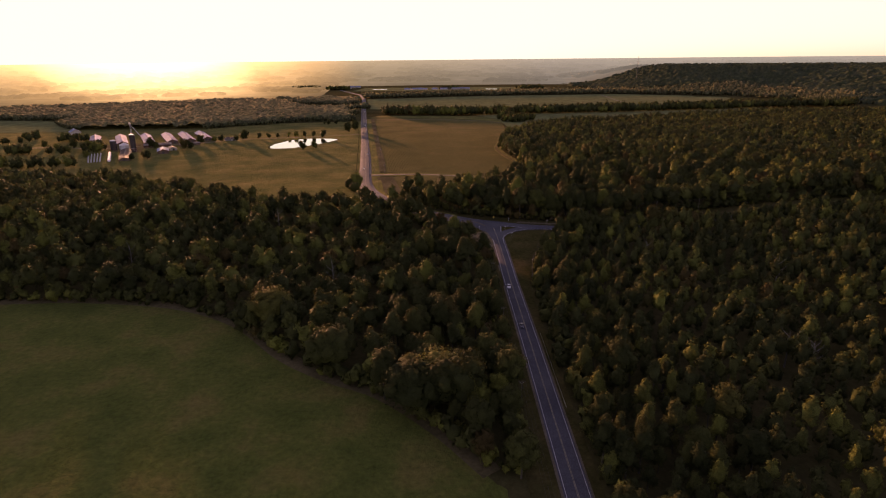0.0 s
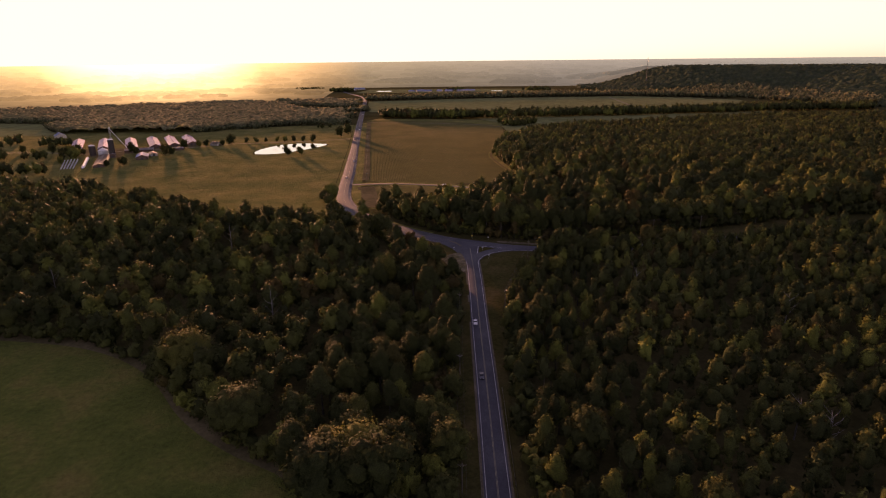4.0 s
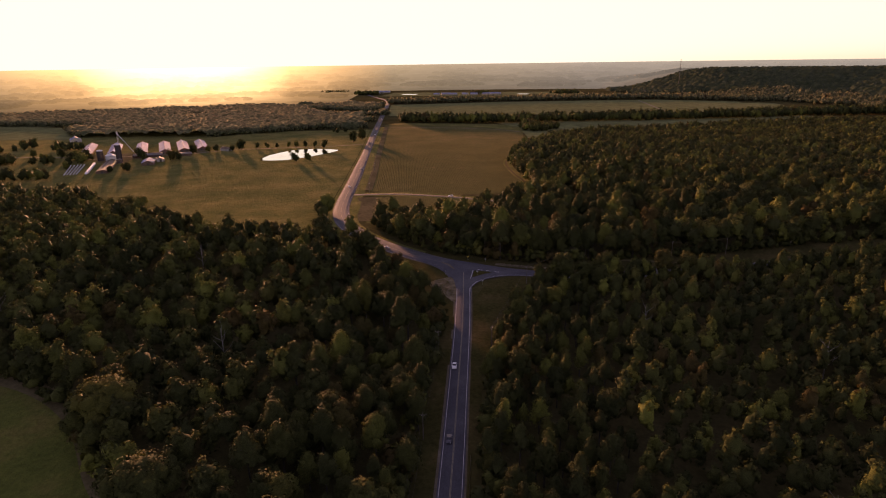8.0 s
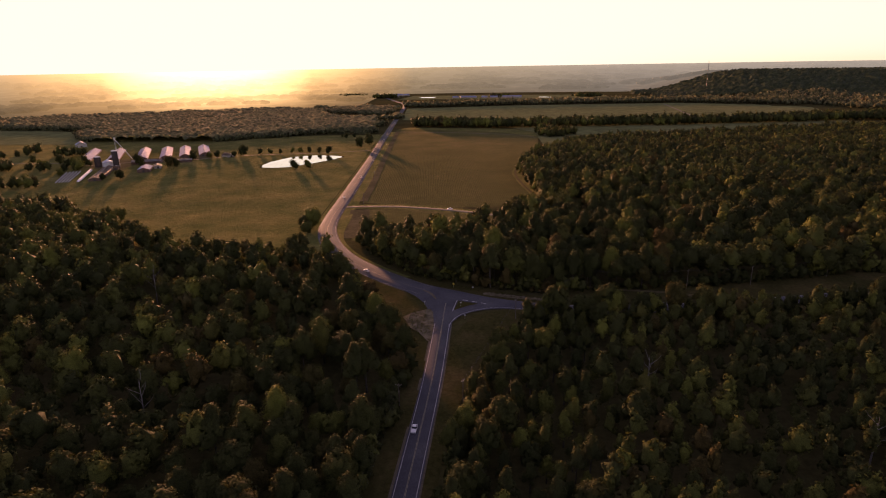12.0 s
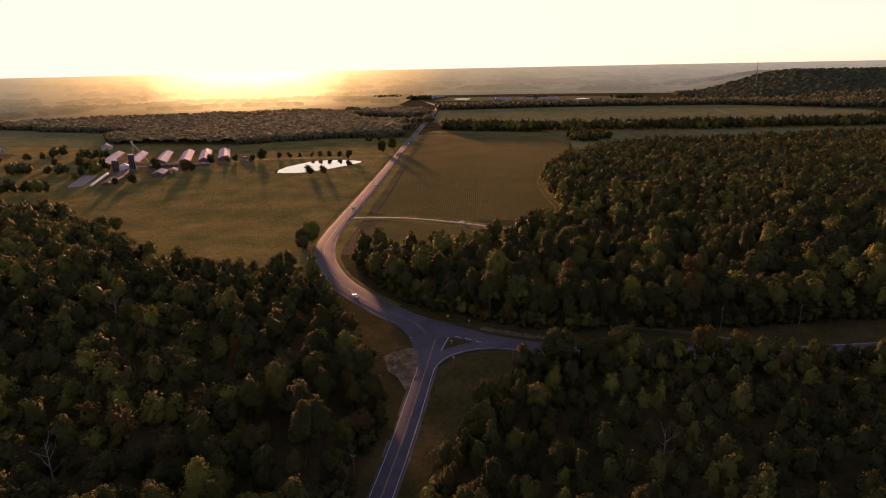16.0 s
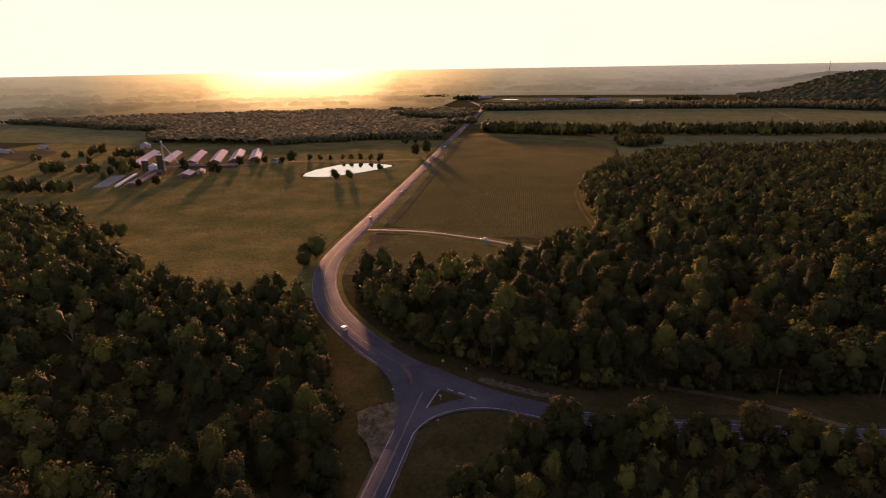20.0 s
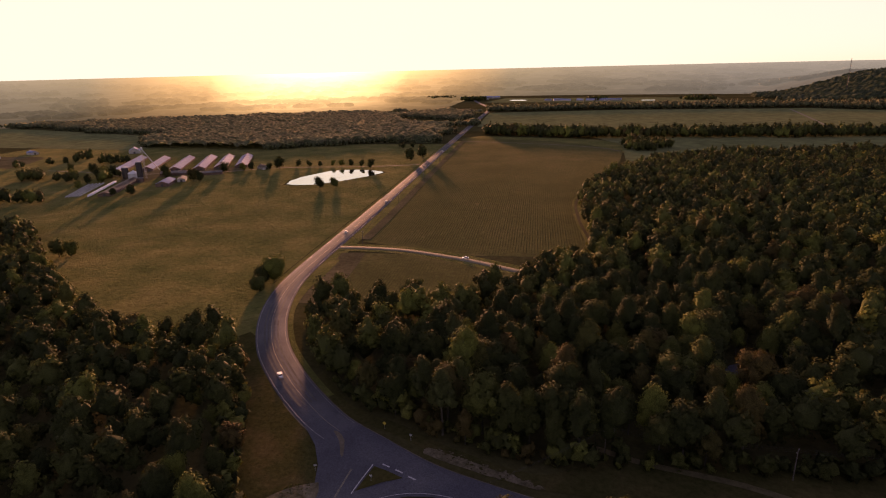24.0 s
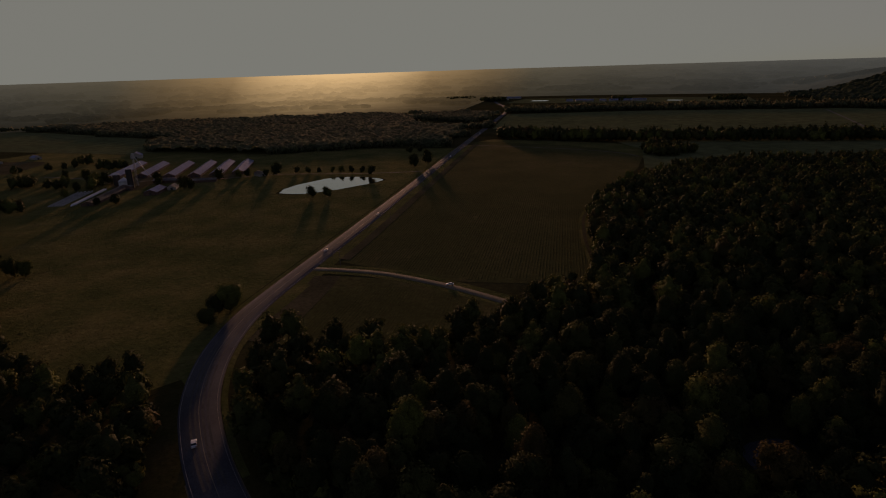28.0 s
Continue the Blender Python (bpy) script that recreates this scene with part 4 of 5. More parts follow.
fx, fy = scatter([BELT], 9.5, rng, (-200, 1280), (1050, 1520), wobble=14)
woodland("hedgerow_woods", fx, fy, rng.uniform(1.1, 1.6, len(fx)), forms_of(24, 44, 1.6, 7, 8, 16, 6.6, shapes=("bushy",)), rng, "tall belt of dark trees between two far fields", sink=2.5)
fx, fy = scatter([FAR_BELT, WEST_EDGE], 12.5, rng, (-2000, 650), (1200, 2200), wobble=22)
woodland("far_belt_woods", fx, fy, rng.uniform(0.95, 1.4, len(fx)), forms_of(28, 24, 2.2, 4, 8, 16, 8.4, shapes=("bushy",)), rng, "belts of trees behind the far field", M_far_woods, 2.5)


def canopy(name, outline, lo, hi, label, seed, mat, step=6.0, d=11.5, relief=0.1):
    """Far woods as one closed canopy, with a dome for every crown."""
    r = np.random.default_rng(seed)
    x, y = np.meshgrid(np.arange(lo[0], hi[0], step), np.arange(lo[1], hi[1], step), indexing="ij")
    shape = x.shape
    x, y = x.ravel() + r.uniform(-0.3, 0.3, x.size) * step, y.ravel() + r.uniform(-0.3, 0.3, y.size) * step
    seen = seen_from_path(x, y)
    wob = np.zeros((2, x.size))
    for q in np.flatnonzero(seen):
        p = (float(x[q]) * 0.012, float(y[q]) * 0.012)
        sway = 70 if y[q] > 1300 else 28
        wob[:, q] = noise.noise((*p, 1.0)) * sway, noise.noise((*p, 7.0)) * sway
    glade = np.array([noise.noise((float(a) * 0.0035, float(b) * 0.0035, 8.0)) if k else 0.0 for a, b, k in zip(x, y, seen)])
    keep = seen & inside(outline, x + wob[0], y + wob[1]) & ((glade > -0.22) | (y < 1500) | (x > 400))
    nx, ny = int((hi[0] - lo[0]) / d) + 4, int((hi[1] - lo[1]) / d) + 4
    off, tops, tints = r.uniform(0.1, 0.9, (nx, ny, 2)), r.uniform(9.0, 15.0, (nx, ny)), r.random((nx, ny))
    ci, cj = ((x - lo[0]) / d).astype(int) + 1, ((y - lo[1]) / d).astype(int) + 1
    height, tint = np.full(x.size, 3.0), np.zeros(x.size)
    for di in (-1, 0, 1):
        for dj in (-1, 0, 1):
            i, j = np.clip(ci + di, 0, nx - 1), np.clip(cj + dj, 0, ny - 1)
            cx, cy = lo[0] + (i - 1 + off[i, j, 0]) * d, lo[1] + (j - 1 + off[i, j, 1]) * d
            dome = tops[i, j] - relief * ((x - cx) ** 2 + (y - cy) ** 2)
            tint = np.where(dome > height, tints[i, j], tint)
            height = np.maximum(height, dome)
    k2 = keep.reshape(shape)
    core = k2.copy()
    core[1:] &= k2[:-1]
    core[:-1] &= k2[1:]
    core[:, 1:] &= k2[:, :-1]
    core[:, :-1] &= k2[:, 1:]
    z = land(x, y) + np.where(core.ravel(), height, -0.5)
    index = np.arange(x.size).reshape(shape)
    corners = np.stack([index[:-1, :-1], index[1:, :-1], index[1:, 1:], index[:-1, 1:]], -1).reshape(-1, 4)
    corners = corners[keep[corners].all(axis=1)]
    used = np.unique(corners)
    back = np.zeros(x.size, int)
    back[used] = np.arange(len(used))
    me = fast_mesh(name, np.stack([x, y, z], 1)[used], back[corners], np.zeros((0, 3), int), mat, tint[used], smooth=True)
    tagged(new(name, me), label, "woods", kind="stuff")
    rim = np.flatnonzero(keep & ~core.ravel() & (y < 1750))
    rim = rim[r.random(len(rim)) < 0.7]
    return x[rim], y[rim]


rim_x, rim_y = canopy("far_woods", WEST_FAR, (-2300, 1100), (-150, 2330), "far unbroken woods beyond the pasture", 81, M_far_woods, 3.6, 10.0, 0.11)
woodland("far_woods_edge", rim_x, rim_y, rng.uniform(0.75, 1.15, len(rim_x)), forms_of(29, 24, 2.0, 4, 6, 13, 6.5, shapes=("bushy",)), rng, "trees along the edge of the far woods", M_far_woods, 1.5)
canopy("hill_woods", HILL, (540, 780), (2750, 2720), "far unbroken woods on a low hill", 82, M_hill_woods, 6.0, 13.0, 0.14)
bx, by = np.meshgrid(np.arange(-60, 620, 13.0), np.arange(-60, 360, 13.0), indexing="ij")
bx, by = bx.ravel() + rng.uniform(-5, 5, bx.size), by.ravel() + rng.uniform(-5, 5, by.size)
out_of_view = (inside(EAST_WOOD, bx, by) | inside(WEST_WOOD, bx, by)) & ~seen_from_path(bx, by)
bx, by = bx[out_of_view], by[out_of_view]
woodland("back_woods", bx, by, rng.uniform(0.75, 1.15, len(bx)), forms_of(26, 24, 2.6, 4, 6), rng, "woods that go on beside the flight")

# ---- undergrowth at the woods' edge ----
def bush_forms(seed, count=5):
    r = np.random.default_rng(seed)
    out = []
    for q in range(count):
        v, quads, tris, turned = crown(r, 5.0, 2.3, 4, 36, 0.9, "bushy")
        out.append((v - (0, 0, 0.7), quads, tris, turned))
    return out


r2 = np.random.default_rng(41)
bx, by = np.meshgrid(np.arange(-560, 420, 3.6), np.arange(120, 720, 3.6), indexing="ij")
bx, by = bx.ravel() + r2.uniform(-1.6, 1.6, bx.size), by.ravel() + r2.uniform(-1.6, 1.6, by.size)
woods = [WEST_WOOD, MID_WOOD, EAST_WOOD]
in_wood = lambda x, y: inside(woods[0], x, y) | inside(woods[1], x, y) | inside(woods[2], x, y)
edge = in_wood(bx, by) & ~(in_wood(bx + 6, by) & in_wood(bx - 6, by) & in_wood(bx, by + 6) & in_wood(bx, by - 6)) & seen_from_path(bx, by)
bx, by = bx[edge], by[edge]
woodland("undergrowth", bx, by, r2.choice((0.7, 1.0, 1.4, 1.9, 2.3), len(bx)) * r2.uniform(0.85, 1.15, len(bx)), bush_forms(42), r2, "low shrubs and saplings along the edge of the woods")

# ---- single trees ----
LONE = tree_kind("field_tree", "dark round tree standing alone in the pasture", 11.5, 6.0, "bushy", M_leaf, leaves=900, leaf=0.9, lobes=14, seed=7)
SMALL = tree_kind("bank_tree", "small round tree in a row behind the pond", 7.4, 3.9, "bushy", M_leaf, leaves=320, leaf=0.8, lobes=8, seed=8)
r3 = np.random.default_rng(51)
ROADSIDE = tree_kind("roadside_tree", "broad dark tree beside the road bend", 15.0, 7.6, "bushy", M_leaf, leaves=3000, leaf=0.55, lobes=40, kinds=2, seed=10)
plant(ROADSIDE, -91, 551, 0.85, 0.3, 1)
plant(ROADSIDE, -87, 556, 1.12, 1.3, 2)
plant(ROADSIDE, -84.5, 536, 0.78, 2.0, 1, "", "small round tree beside the road bend")
for n, (x, y, s) in enumerate([(86.5, 384, 0.98), (102, 385, 1.0), (116.5, 389.5, 0.98), (131, 391, 0.9), (146, 395, 1.02), (160, 396, 0.95)]):
    plant(OAK, x, y, s, n * 1.3, n, "woodland trees", "round-crowned tree standing at the edge of the side road")
plant(OAK, 188, 508, 1.0, 0.4, 1, "woodland trees")
plant(GUM, 179, 503, 0.8, 0.9, 2, "woodland trees")
plant(OAK, 47, 477, 1.0, 1.1, 1, "woodland trees")
plant(OAK, 44, 487, 0.95, 2.1, 2, "woodland trees")
plant(LONE, -168, 1024, 1.6, 0.5, 2, "", "large tree beside the farm drive and road")
plant(LONE, -158, 1050, 1.7, 2.5, 3, "", "large tree beside the farm drive and road")
plant(LONE, -266, 564, 1.15, 0.9, 3, "", "bushy tree beside the pasture ditch")
plant(LONE, -258, 567, 1.05, 1.9, 1, "", "bushy tree beside the pasture ditch")
for n, (x, y, s) in enumerate([(-320, 937, 1.1), (-331, 930, 0.6), (-352, 921, 0.75), (-360, 915, 0.7), (-374, 896, 0.9), (-374, 836, 1.0), (-366, 838, 0.85), (-420, 846, 0.7), (-432, 858, 0.9), (-388, 755, 0.8), (-396, 764, 0.65), (-406, 749, 0.6), (-500, 830, 1.0), (-508, 838, 0.9), (-520, 846, 0.9), (-495, 800, 0.75), (-478, 772, 0.6), (-546, 856, 0.9), (-556, 836, 0.8), (-596, 868, 0.8)]):
    plant(LONE, x, y, s * 1.3, r3.uniform(0, 6), n, "farmyard trees", "dark round tree beside the farm buildings")
for n, (x, y) in enumerate(((-302, 955), (-288, 959), (-273, 962), (-257, 966), (-245, 968), (-231, 969), (-217, 970))):
    plant(SMALL, x, y, r3.uniform(1.15, 1.4), r3.uniform(0, 6), n, "trees behind the pond")
plant(SMALL, -198, 956, 1.75, 0.8, 3, "trees behind the pond")
plant(SMALL, -202, 827, 1.75, 0.2, 1, "", "small round tree on the near bank of the pond")
plant(SMALL, -184, 830, 1.8, 1.2, 2, "", "small round tree on the near bank of the pond")
for n, (x, y) in enumerate([(-225, 1150), (-236, 1163), (-212, 1158)]):
    plant(LONE, x, y, r3.uniform(0.5, 0.9), n, n, "trees at the pasture end", "small dark tree at the end of the pasture")


BIG = tree_kind("spreading_oak", "huge spreading oak at the meadow's edge", 19.0, 11.0, "round", M_leaf, leaves=4600, leaf=0.62, lobes=66, kinds=2, seed=9)
for n, (x, y, s) in enumerate([(-48, 212, 1.15), (-82, 249, 1.1), (-12, 181, 1.2), (3, 181, 1.15), (-4, 190, 1.1)]):
    plant(BIG, x, y, s, n * 1.7, n, "oaks at the meadow's edge")


def dead_tree(x, y, tall, seed):
    r = random.Random(seed)
    ob = thing("dead_tree", pose(x, y, float(land(x, y))), "bare bleached dead tree standing in the woods", "tree")
    part("trunk", cones(((0, 0, -0.3), (0.3, 0.1, tall * 0.6), 0.32, 0.2), ((0.3, 0.1, tall * 0.58), (0.1, 0.4, tall), 0.2, 0.05)), M_deadwood, ob)
    for q in range(7):
        a, z = q * 2.4 + r.random(), tall * (0.4 + 0.075 * q)
        b = Vector((0.2, 0.1, z))
        e = b + Vector((math.cos(a) * tall * 0.16, math.sin(a) * tall * 0.16, tall * 0.15))
        f = e + Vector((math.cos(a + 0.5), math.sin(a + 0.5), 1.4)) * tall * 0.07
        part("limb", cones((b, e, 0.11, 0.06), (e, f, 0.06, 0.02), sides=6), M_deadwood, ob)


for n, (x, y, h) in enumerate([(139, 212, 16), (144, 203, 15), (147, 208, 14), (-62, 296, 19), (178, 292, 19), (-118, 395, 19), (-190, 330, 18), (120, 330, 18)]):
    dead_tree(x, y, h, n)

# ---- grass and crop ----
def tufts(name, outline, count, size, label, lo, hi, seed):
    r = np.random.default_rng(seed)
    x, y = r.uniform(lo[0], hi[0], count * 3), r.uniform(lo[1], hi[1], count * 3)
    k = np.flatnonzero(inside(outline, x, y) & seen_from_path(x, y))[:count]
    x, y = x[k], y[k]
    n = len(x)
    z = land(x, y)
    V = []
    for b in range(3):
        a, h, w = r.uniform(0, 6.283, n), size * r.uniform(0.4, 1.1, n), size * r.uniform(0.4, 0.9, n)
        ox, oy = r.uniform(-0.5, 0.5, n) * size, r.uniform(-0.5, 0.5, n) * size
        lean = r.uniform(-0.6, 0.6, (2, n)) * size
        V.append(np.stack([np.stack([x + ox - w * np.cos(a), y + oy - w * np.sin(a), z + 0.05], 1), np.stack([x + ox + w * np.cos(a), y + oy + w * np.sin(a), z + 0.05], 1), np.stack([x + ox + lean[0], y + oy + lean[1], z + h + 0.1], 1)], 1))
    V = np.concatenate(V).reshape(-1, 3)
    me = fast_mesh(name, V, np.zeros((0, 4), int), np.arange(len(V)).reshape(-1, 3), M_tuft)
    tagged(new(name, me), label, "grass", kind="stuff")


tufts("meadow_grass", MEADOW, 22000, 0.22, "uneven tussocks in the hay meadow", (-330, 90), (20, 280), 61)
tufts("clay_weeds", [(26, 397), (28.5, 388), (31, 374), (27.5, 370), (22, 377), (17, 387), (19, 394)], 420, 0.5, "weeds on the eroded clay", (14, 369), (31, 397), 63)
tufts("pasture_grass", PASTURE, 20000, 0.34, "uneven tussocks in the grazed pasture", (-520, 470), (-80, 900), 62)


def crop_rows(name, outline, origin, way, gap, label, seed, step=6.0, tall=0.22):
    """Plant rows as low ridges, with gaps where the stand is thin."""
    r = np.random.default_rng(seed)
    d = np.array(way) / np.hypot(*way)
    s = np.array([d[1], -d[0]])
    V, F = [], []
    for k in range(-40, 180):
        t = np.arange(-60, 420, step)
        p = np.array(origin) + s * k * gap + d * t[:, None] + s * (r.normal(0, 0.06, (len(t), 1)))
        ok = inside(outline, p[:, 0], p[:, 1])
        h = tall * r.uniform(0.3, 1.2, len(t)) * (1 - 0.9 * ss(180, 420, t))
        w = gap * 0.36 * r.uniform(0.7, 1.2, len(t))
        z = land(p[:, 0], p[:, 1]) + 0.1
        for q in range(len(t) - 1):
            if ok[q] and ok[q + 1] and r.random() > 0.03:
                b = len(V)
                for e in (q, q + 1):
                    V += [(p[e][0] - s[0] * w[e], p[e][1] - s[1] * w[e], z[e]), (p[e][0], p[e][1], z[e] + h[e]), (p[e][0] + s[0] * w[e], p[e][1] + s[1] * w[e], z[e])]
                F += [(b, b + 1, b + 4, b + 3), (b + 1, b + 2, b + 5, b + 4)]
    me = fast_mesh(name, V, F, np.zeros((0, 3), int), M_crop)
    tagged(new(name, me), label, "crop", kind="stuff")


inner = [(-67, 651), (-85, 770), (-110, 930), (-146, 1222), (-140, 1240), (0, 1215), (60, 1198), (108, 1150), (106, 1060), (79, 880), (69, 811), (77, 745), (88, 686), (90, 659), (58, 643), (20, 636), (-30, 644)]
crop_rows("crop_rows", inner, (-62, 650), (-0.135, 1), 1.9, "parallel rows of low green crop", 71, tall=0.17)
crop_rows("corner_crop_rows", [(-44, 600), (-38, 546), (-30, 524), (-18, 523), (8, 529), (33, 541), (52, 566), (57, 598), (40, 604), (10, 613), (-28, 621)], (-62, 540), (-0.135, 1), 1.9, "rows of low green crop", 72, 4.0, 0.13)

structure("pasture_ditch", ribbon("pasture_ditch", glide([(-259, 562), (-255, 580), (-245, 600), (-237, 622), (-233, 644), (-223, 665), (-221, 689), (-209, 715), (-202, 744)]), -0.4, 0.4, 0.2, M_bare), "shallow weedy ditch across the pasture", "ditch")

# ---- pond ----
BANK = [(-252, 841), (-258, 862), (-257, 886), (-244, 926), (-228, 940), (-211, 945), (-190, 943), (-171, 934), (-173, 918), (-179, 902), (-190, 882), (-200, 866), (-212, 850), (-224, 841), (-238, 838)]
centre = np.mean(BANK, 0)
structure("pond_bank", sheet("pond_bank", [tuple(centre + (np.array(p) - centre) * 1.05) for p in BANK], 0.2, M_ground, 20, 1.5), "muddy bank of the farm pond", "bank")
structure("pond_water", sheet("pond_water", BANK, 0.3, M_water, 40, 1.6), "still pond reflecting the bright sky", "pond")
structure("far_pond", sheet("far_pond", [(-290, 2440), (-232, 2434), (-228, 2480), (-286, 2486)], 1.4, M_water, 60), "far pond shining in low sun", "pond")
structure("far_pool", sheet("far_pool", [(168, 2400), (212, 2392), (216, 2424), (172, 2430)], 1.4, M_water, 60), "far pool shining in low sun", "pond")

# ---- farm ----
def at_ground(x, y, turn=0.0):
    return pose(x, y, float(land(x, y)) + 0.12, 0, 0, turn)


def gable_building(name, m, label, category, wide, long, eave, ridge, wall, roof, doors=2, vents=0, group=""):
    """A long building with its ridge along its y axis, from y = 0."""
    ob = thing(name, m, label, category, group)
    w = wide / 2
    for sx in (-1, 1):
        part("side_wall", boxes((sx * w - 0.12, sx * w + 0.12, 0.12, long - 0.12, -0.3, eave)), wall, ob)
    for y in (0.0, long):
        bm = bmesh.new()
        pts = [(-w - 0.12, -0.3), (w + 0.12, -0.3), (w + 0.12, eave), (0, ridge - 0.15), (-w - 0.12, eave)]
        front = [bm.verts.new((px, y - 0.11, pz)) for px, pz in pts]
        back = [bm.verts.new((px, y + 0.11, pz)) for px, pz in pts]
        bm.faces.new(front)
        bm.faces.new(back[::-1])
        for q in range(5):
            bm.faces.new((front[q], back[q], back[(q + 1) % 5], front[(q + 1) % 5]))
        end = part("gable_wall", bm, wall, ob)
        out = -1 if y == 0 else 1
        for q in range(doors):
            cx = (q + 0.5 - doors / 2) * wide / (doors + 0.6)
            part("door", boxes((cx - 1.3, cx + 1.3, min(y + out * 0.14, y + out * 0.2), max(y + out * 0.14, y + out * 0.2), 0, min(eave, 2.8))), M_door, ob)
    slope = math.atan2(ridge - eave, w)
    reach = math.hypot(w, ridge - eave) + 0.7
    for sx in (-1, 1):
        bm = bmesh.new()
        n = max(2, int(long / 1.4))
        prev = None
        for q in range(n + 1):
            y = -0.5 + (long + 1.0) * q / n
            lift = 0.06 * (q % 2)
            ring = [bm.verts.new((sx * reach * u * math.cos(slope), y, ridge - reach * u * math.sin(slope) + lift)) for u in (0, 0.5, 1)]
            if prev:
                for k in range(2):
                    bm.faces.new((prev[k], prev[k + 1], ring[k + 1], ring[k]))
            prev = ring
        bmesh.ops.solidify(bm, geom=bm.faces[:], thickness=0.08)
        part("roof_slope", bm, roof, ob)
    part("ridge_cap", boxes((-0.45, 0.45, -0.5, long + 0.5, ridge - 0.02, ridge + 0.16)), roof, ob)
    for q in range(vents):
        y = long * (q + 0.5) / vents
        part("roof_vent", boxes((-0.5, 0.5, y - 0.6, y + 0.6, ridge + 0.1, ridge + 0.9), bevel=0.08), M_dull_roof, ob)
    return ob


for x, y, long in ((-521, 868, 130), (-491, 889, 108), (-452, 895, 112), (-422, 906, 113), (-400, 920, 108), (-379, 937, 99)):
    gable_building("livestock_barn", at_ground(x, y, 29.5), "long low barn with grey metal roof and dark walls", "barn", 15, long, 3.0, 6.4, M_barn_wall, M_roof, 2, 6, "long barns")
gable_building("machine_shed", at_ground(-399, 876, -61), "long open shed with dull tin roof", "shed", 9, 29, 3.0, 4.4, M_barn_wall, M_dull_roof, 1)
gable_building("hay_shed", at_ground(-389, 802, 25), "small shed with bright metal roof", "shed", 14, 30, 3.6, 6.2, M_barn_wall, M_roof, 1)
gable_building("tool_shed", at_ground(-388, 832, 33), "small grey shed beside a tree", "shed", 9, 18, 3.0, 4.8, M_pale_wall, M_dull_roof, 1)
gable_building("feed_store", at_ground(-413, 745, 26), "long brown roofed feed store", "shed", 13, 92, 2.6, 4.6, M_barn_wall, M_brown_roof, 1, 3)
gable_building("milking_parlour", at_ground(-413, 881, 111), "wide low building with rusty roof", "barn", 12, 37, 3.0, 5.0, M_barn_wall, M_dull_roof, 2)
gable_building("farm_house", at_ground(-335, 930, 60), "low brown farmhouse under trees", "house", 10, 16, 3.0, 5.4, M_pale_wall, M_brown_roof, 1)
gable_building("hill_house", at_ground(-650, 1034, 40), "pale roofed house behind the barns", "house", 16, 20, 4.5, 9.0, M_pale_wall, M_roof, 1)
gable_building("neighbour_house", at_ground(-822, 1000, 75), "distant pale house behind the field trees", "house", 11, 18, 3.5, 6.0, M_pale_wall, M_roof, 1)
gable_building("neighbour_barn", at_ground(-838, 948, 75), "distant long pale shed", "barn", 10, 34, 3.5, 5.6, M_pale_wall, M_roof, 1)
gable_building("woodland_house", at_ground(188, 518, 65), "grey roofed house in a clearing of the woods", "house", 9, 15, 3.0, 5.2, M_pale_wall, M_dull_roof, 1)
structure("neighbour_yard", sheet("neighbour_yard", [(-870, 965), (-775, 975), (-722, 890), (-738, 876), (-850, 925)], 0.2, M_bare, 30, 3.0), "bare brown lot beside distant sheds", "yard")
structure("yard", sheet("yard", [(154, 500), (157, 491), (165, 493), (172, 507), (166, 511), (157, 506)], 0.2, M_asphalt, 10, 1.0), "dark paved yard in a clearing of the woods", "yard")
structure("farmyard", sheet("farmyard", [(-400, 890), (-372, 905), (-372, 950), (-420, 925), (-480, 905), (-540, 880), (-500, 850), (-455, 815), (-430, 822), (-440, 850), (-420, 868)], 0.17, M_bare, 30, 2.0), "brown trodden farmyard", "yard")


def silo(x, y, radius, tall, label, mat, cap):
    ob = thing("silo", at_ground(x, y), label, "silo")
    part("barrel", cones(((0, 0, -0.3), (0, 0, tall), radius, radius), sides=24), mat, ob)
    bm = bmesh.new()
    rings = 5
    prev = None
    for q in range(rings + 1):
        a = q / rings * math.pi / 2
        ring = [bm.verts.new((radius * 1.02 * math.cos(a) * math.cos(b), radius * 1.02 * math.cos(a) * math.sin(b), tall + radius * 0.42 * math.sin(a))) for b in np.radians(np.arange(0, 360, 15))] if q < rings else [bm.verts.new((0, 0, tall + radius * 0.42))]
        if prev:
            for k in range(24):
                bm.faces.new((prev[k], prev[(k + 1) % 24], ring[(k + 1) % 24], ring[k]) if len(ring) > 1 else (prev[k], prev[(k + 1) % 24], ring[0]))
        prev = ring
    part("dome", bm, cap, ob)
    for q in range(int(tall / 2.2)):
        part("hoop", cones(((0, 0, 1 + q * 2.2), (0, 0, 1.12 + q * 2.2), radius + 0.06, radius + 0.06), sides=24), mat, ob)
    part("chute", boxes((radius - 0.1, radius + 0.9, -0.5, 0.5, 0, tall - 0.5)), mat, ob)
    return ob


silo(-443, 828, 3.4, 23, "tall dark tower silo with pale cap", M_dark_steel, M_bin)
silo(-479, 842, 4.0, 13, "squat dark steel silo", M_dark_steel, M_bin)
gable_building("pump_house", at_ground(-439, 820, 20), "small dark brick hut below the silo", "hut", 6, 6, 4.5, 5.2, M_barn_wall, M_dull_roof, 1)


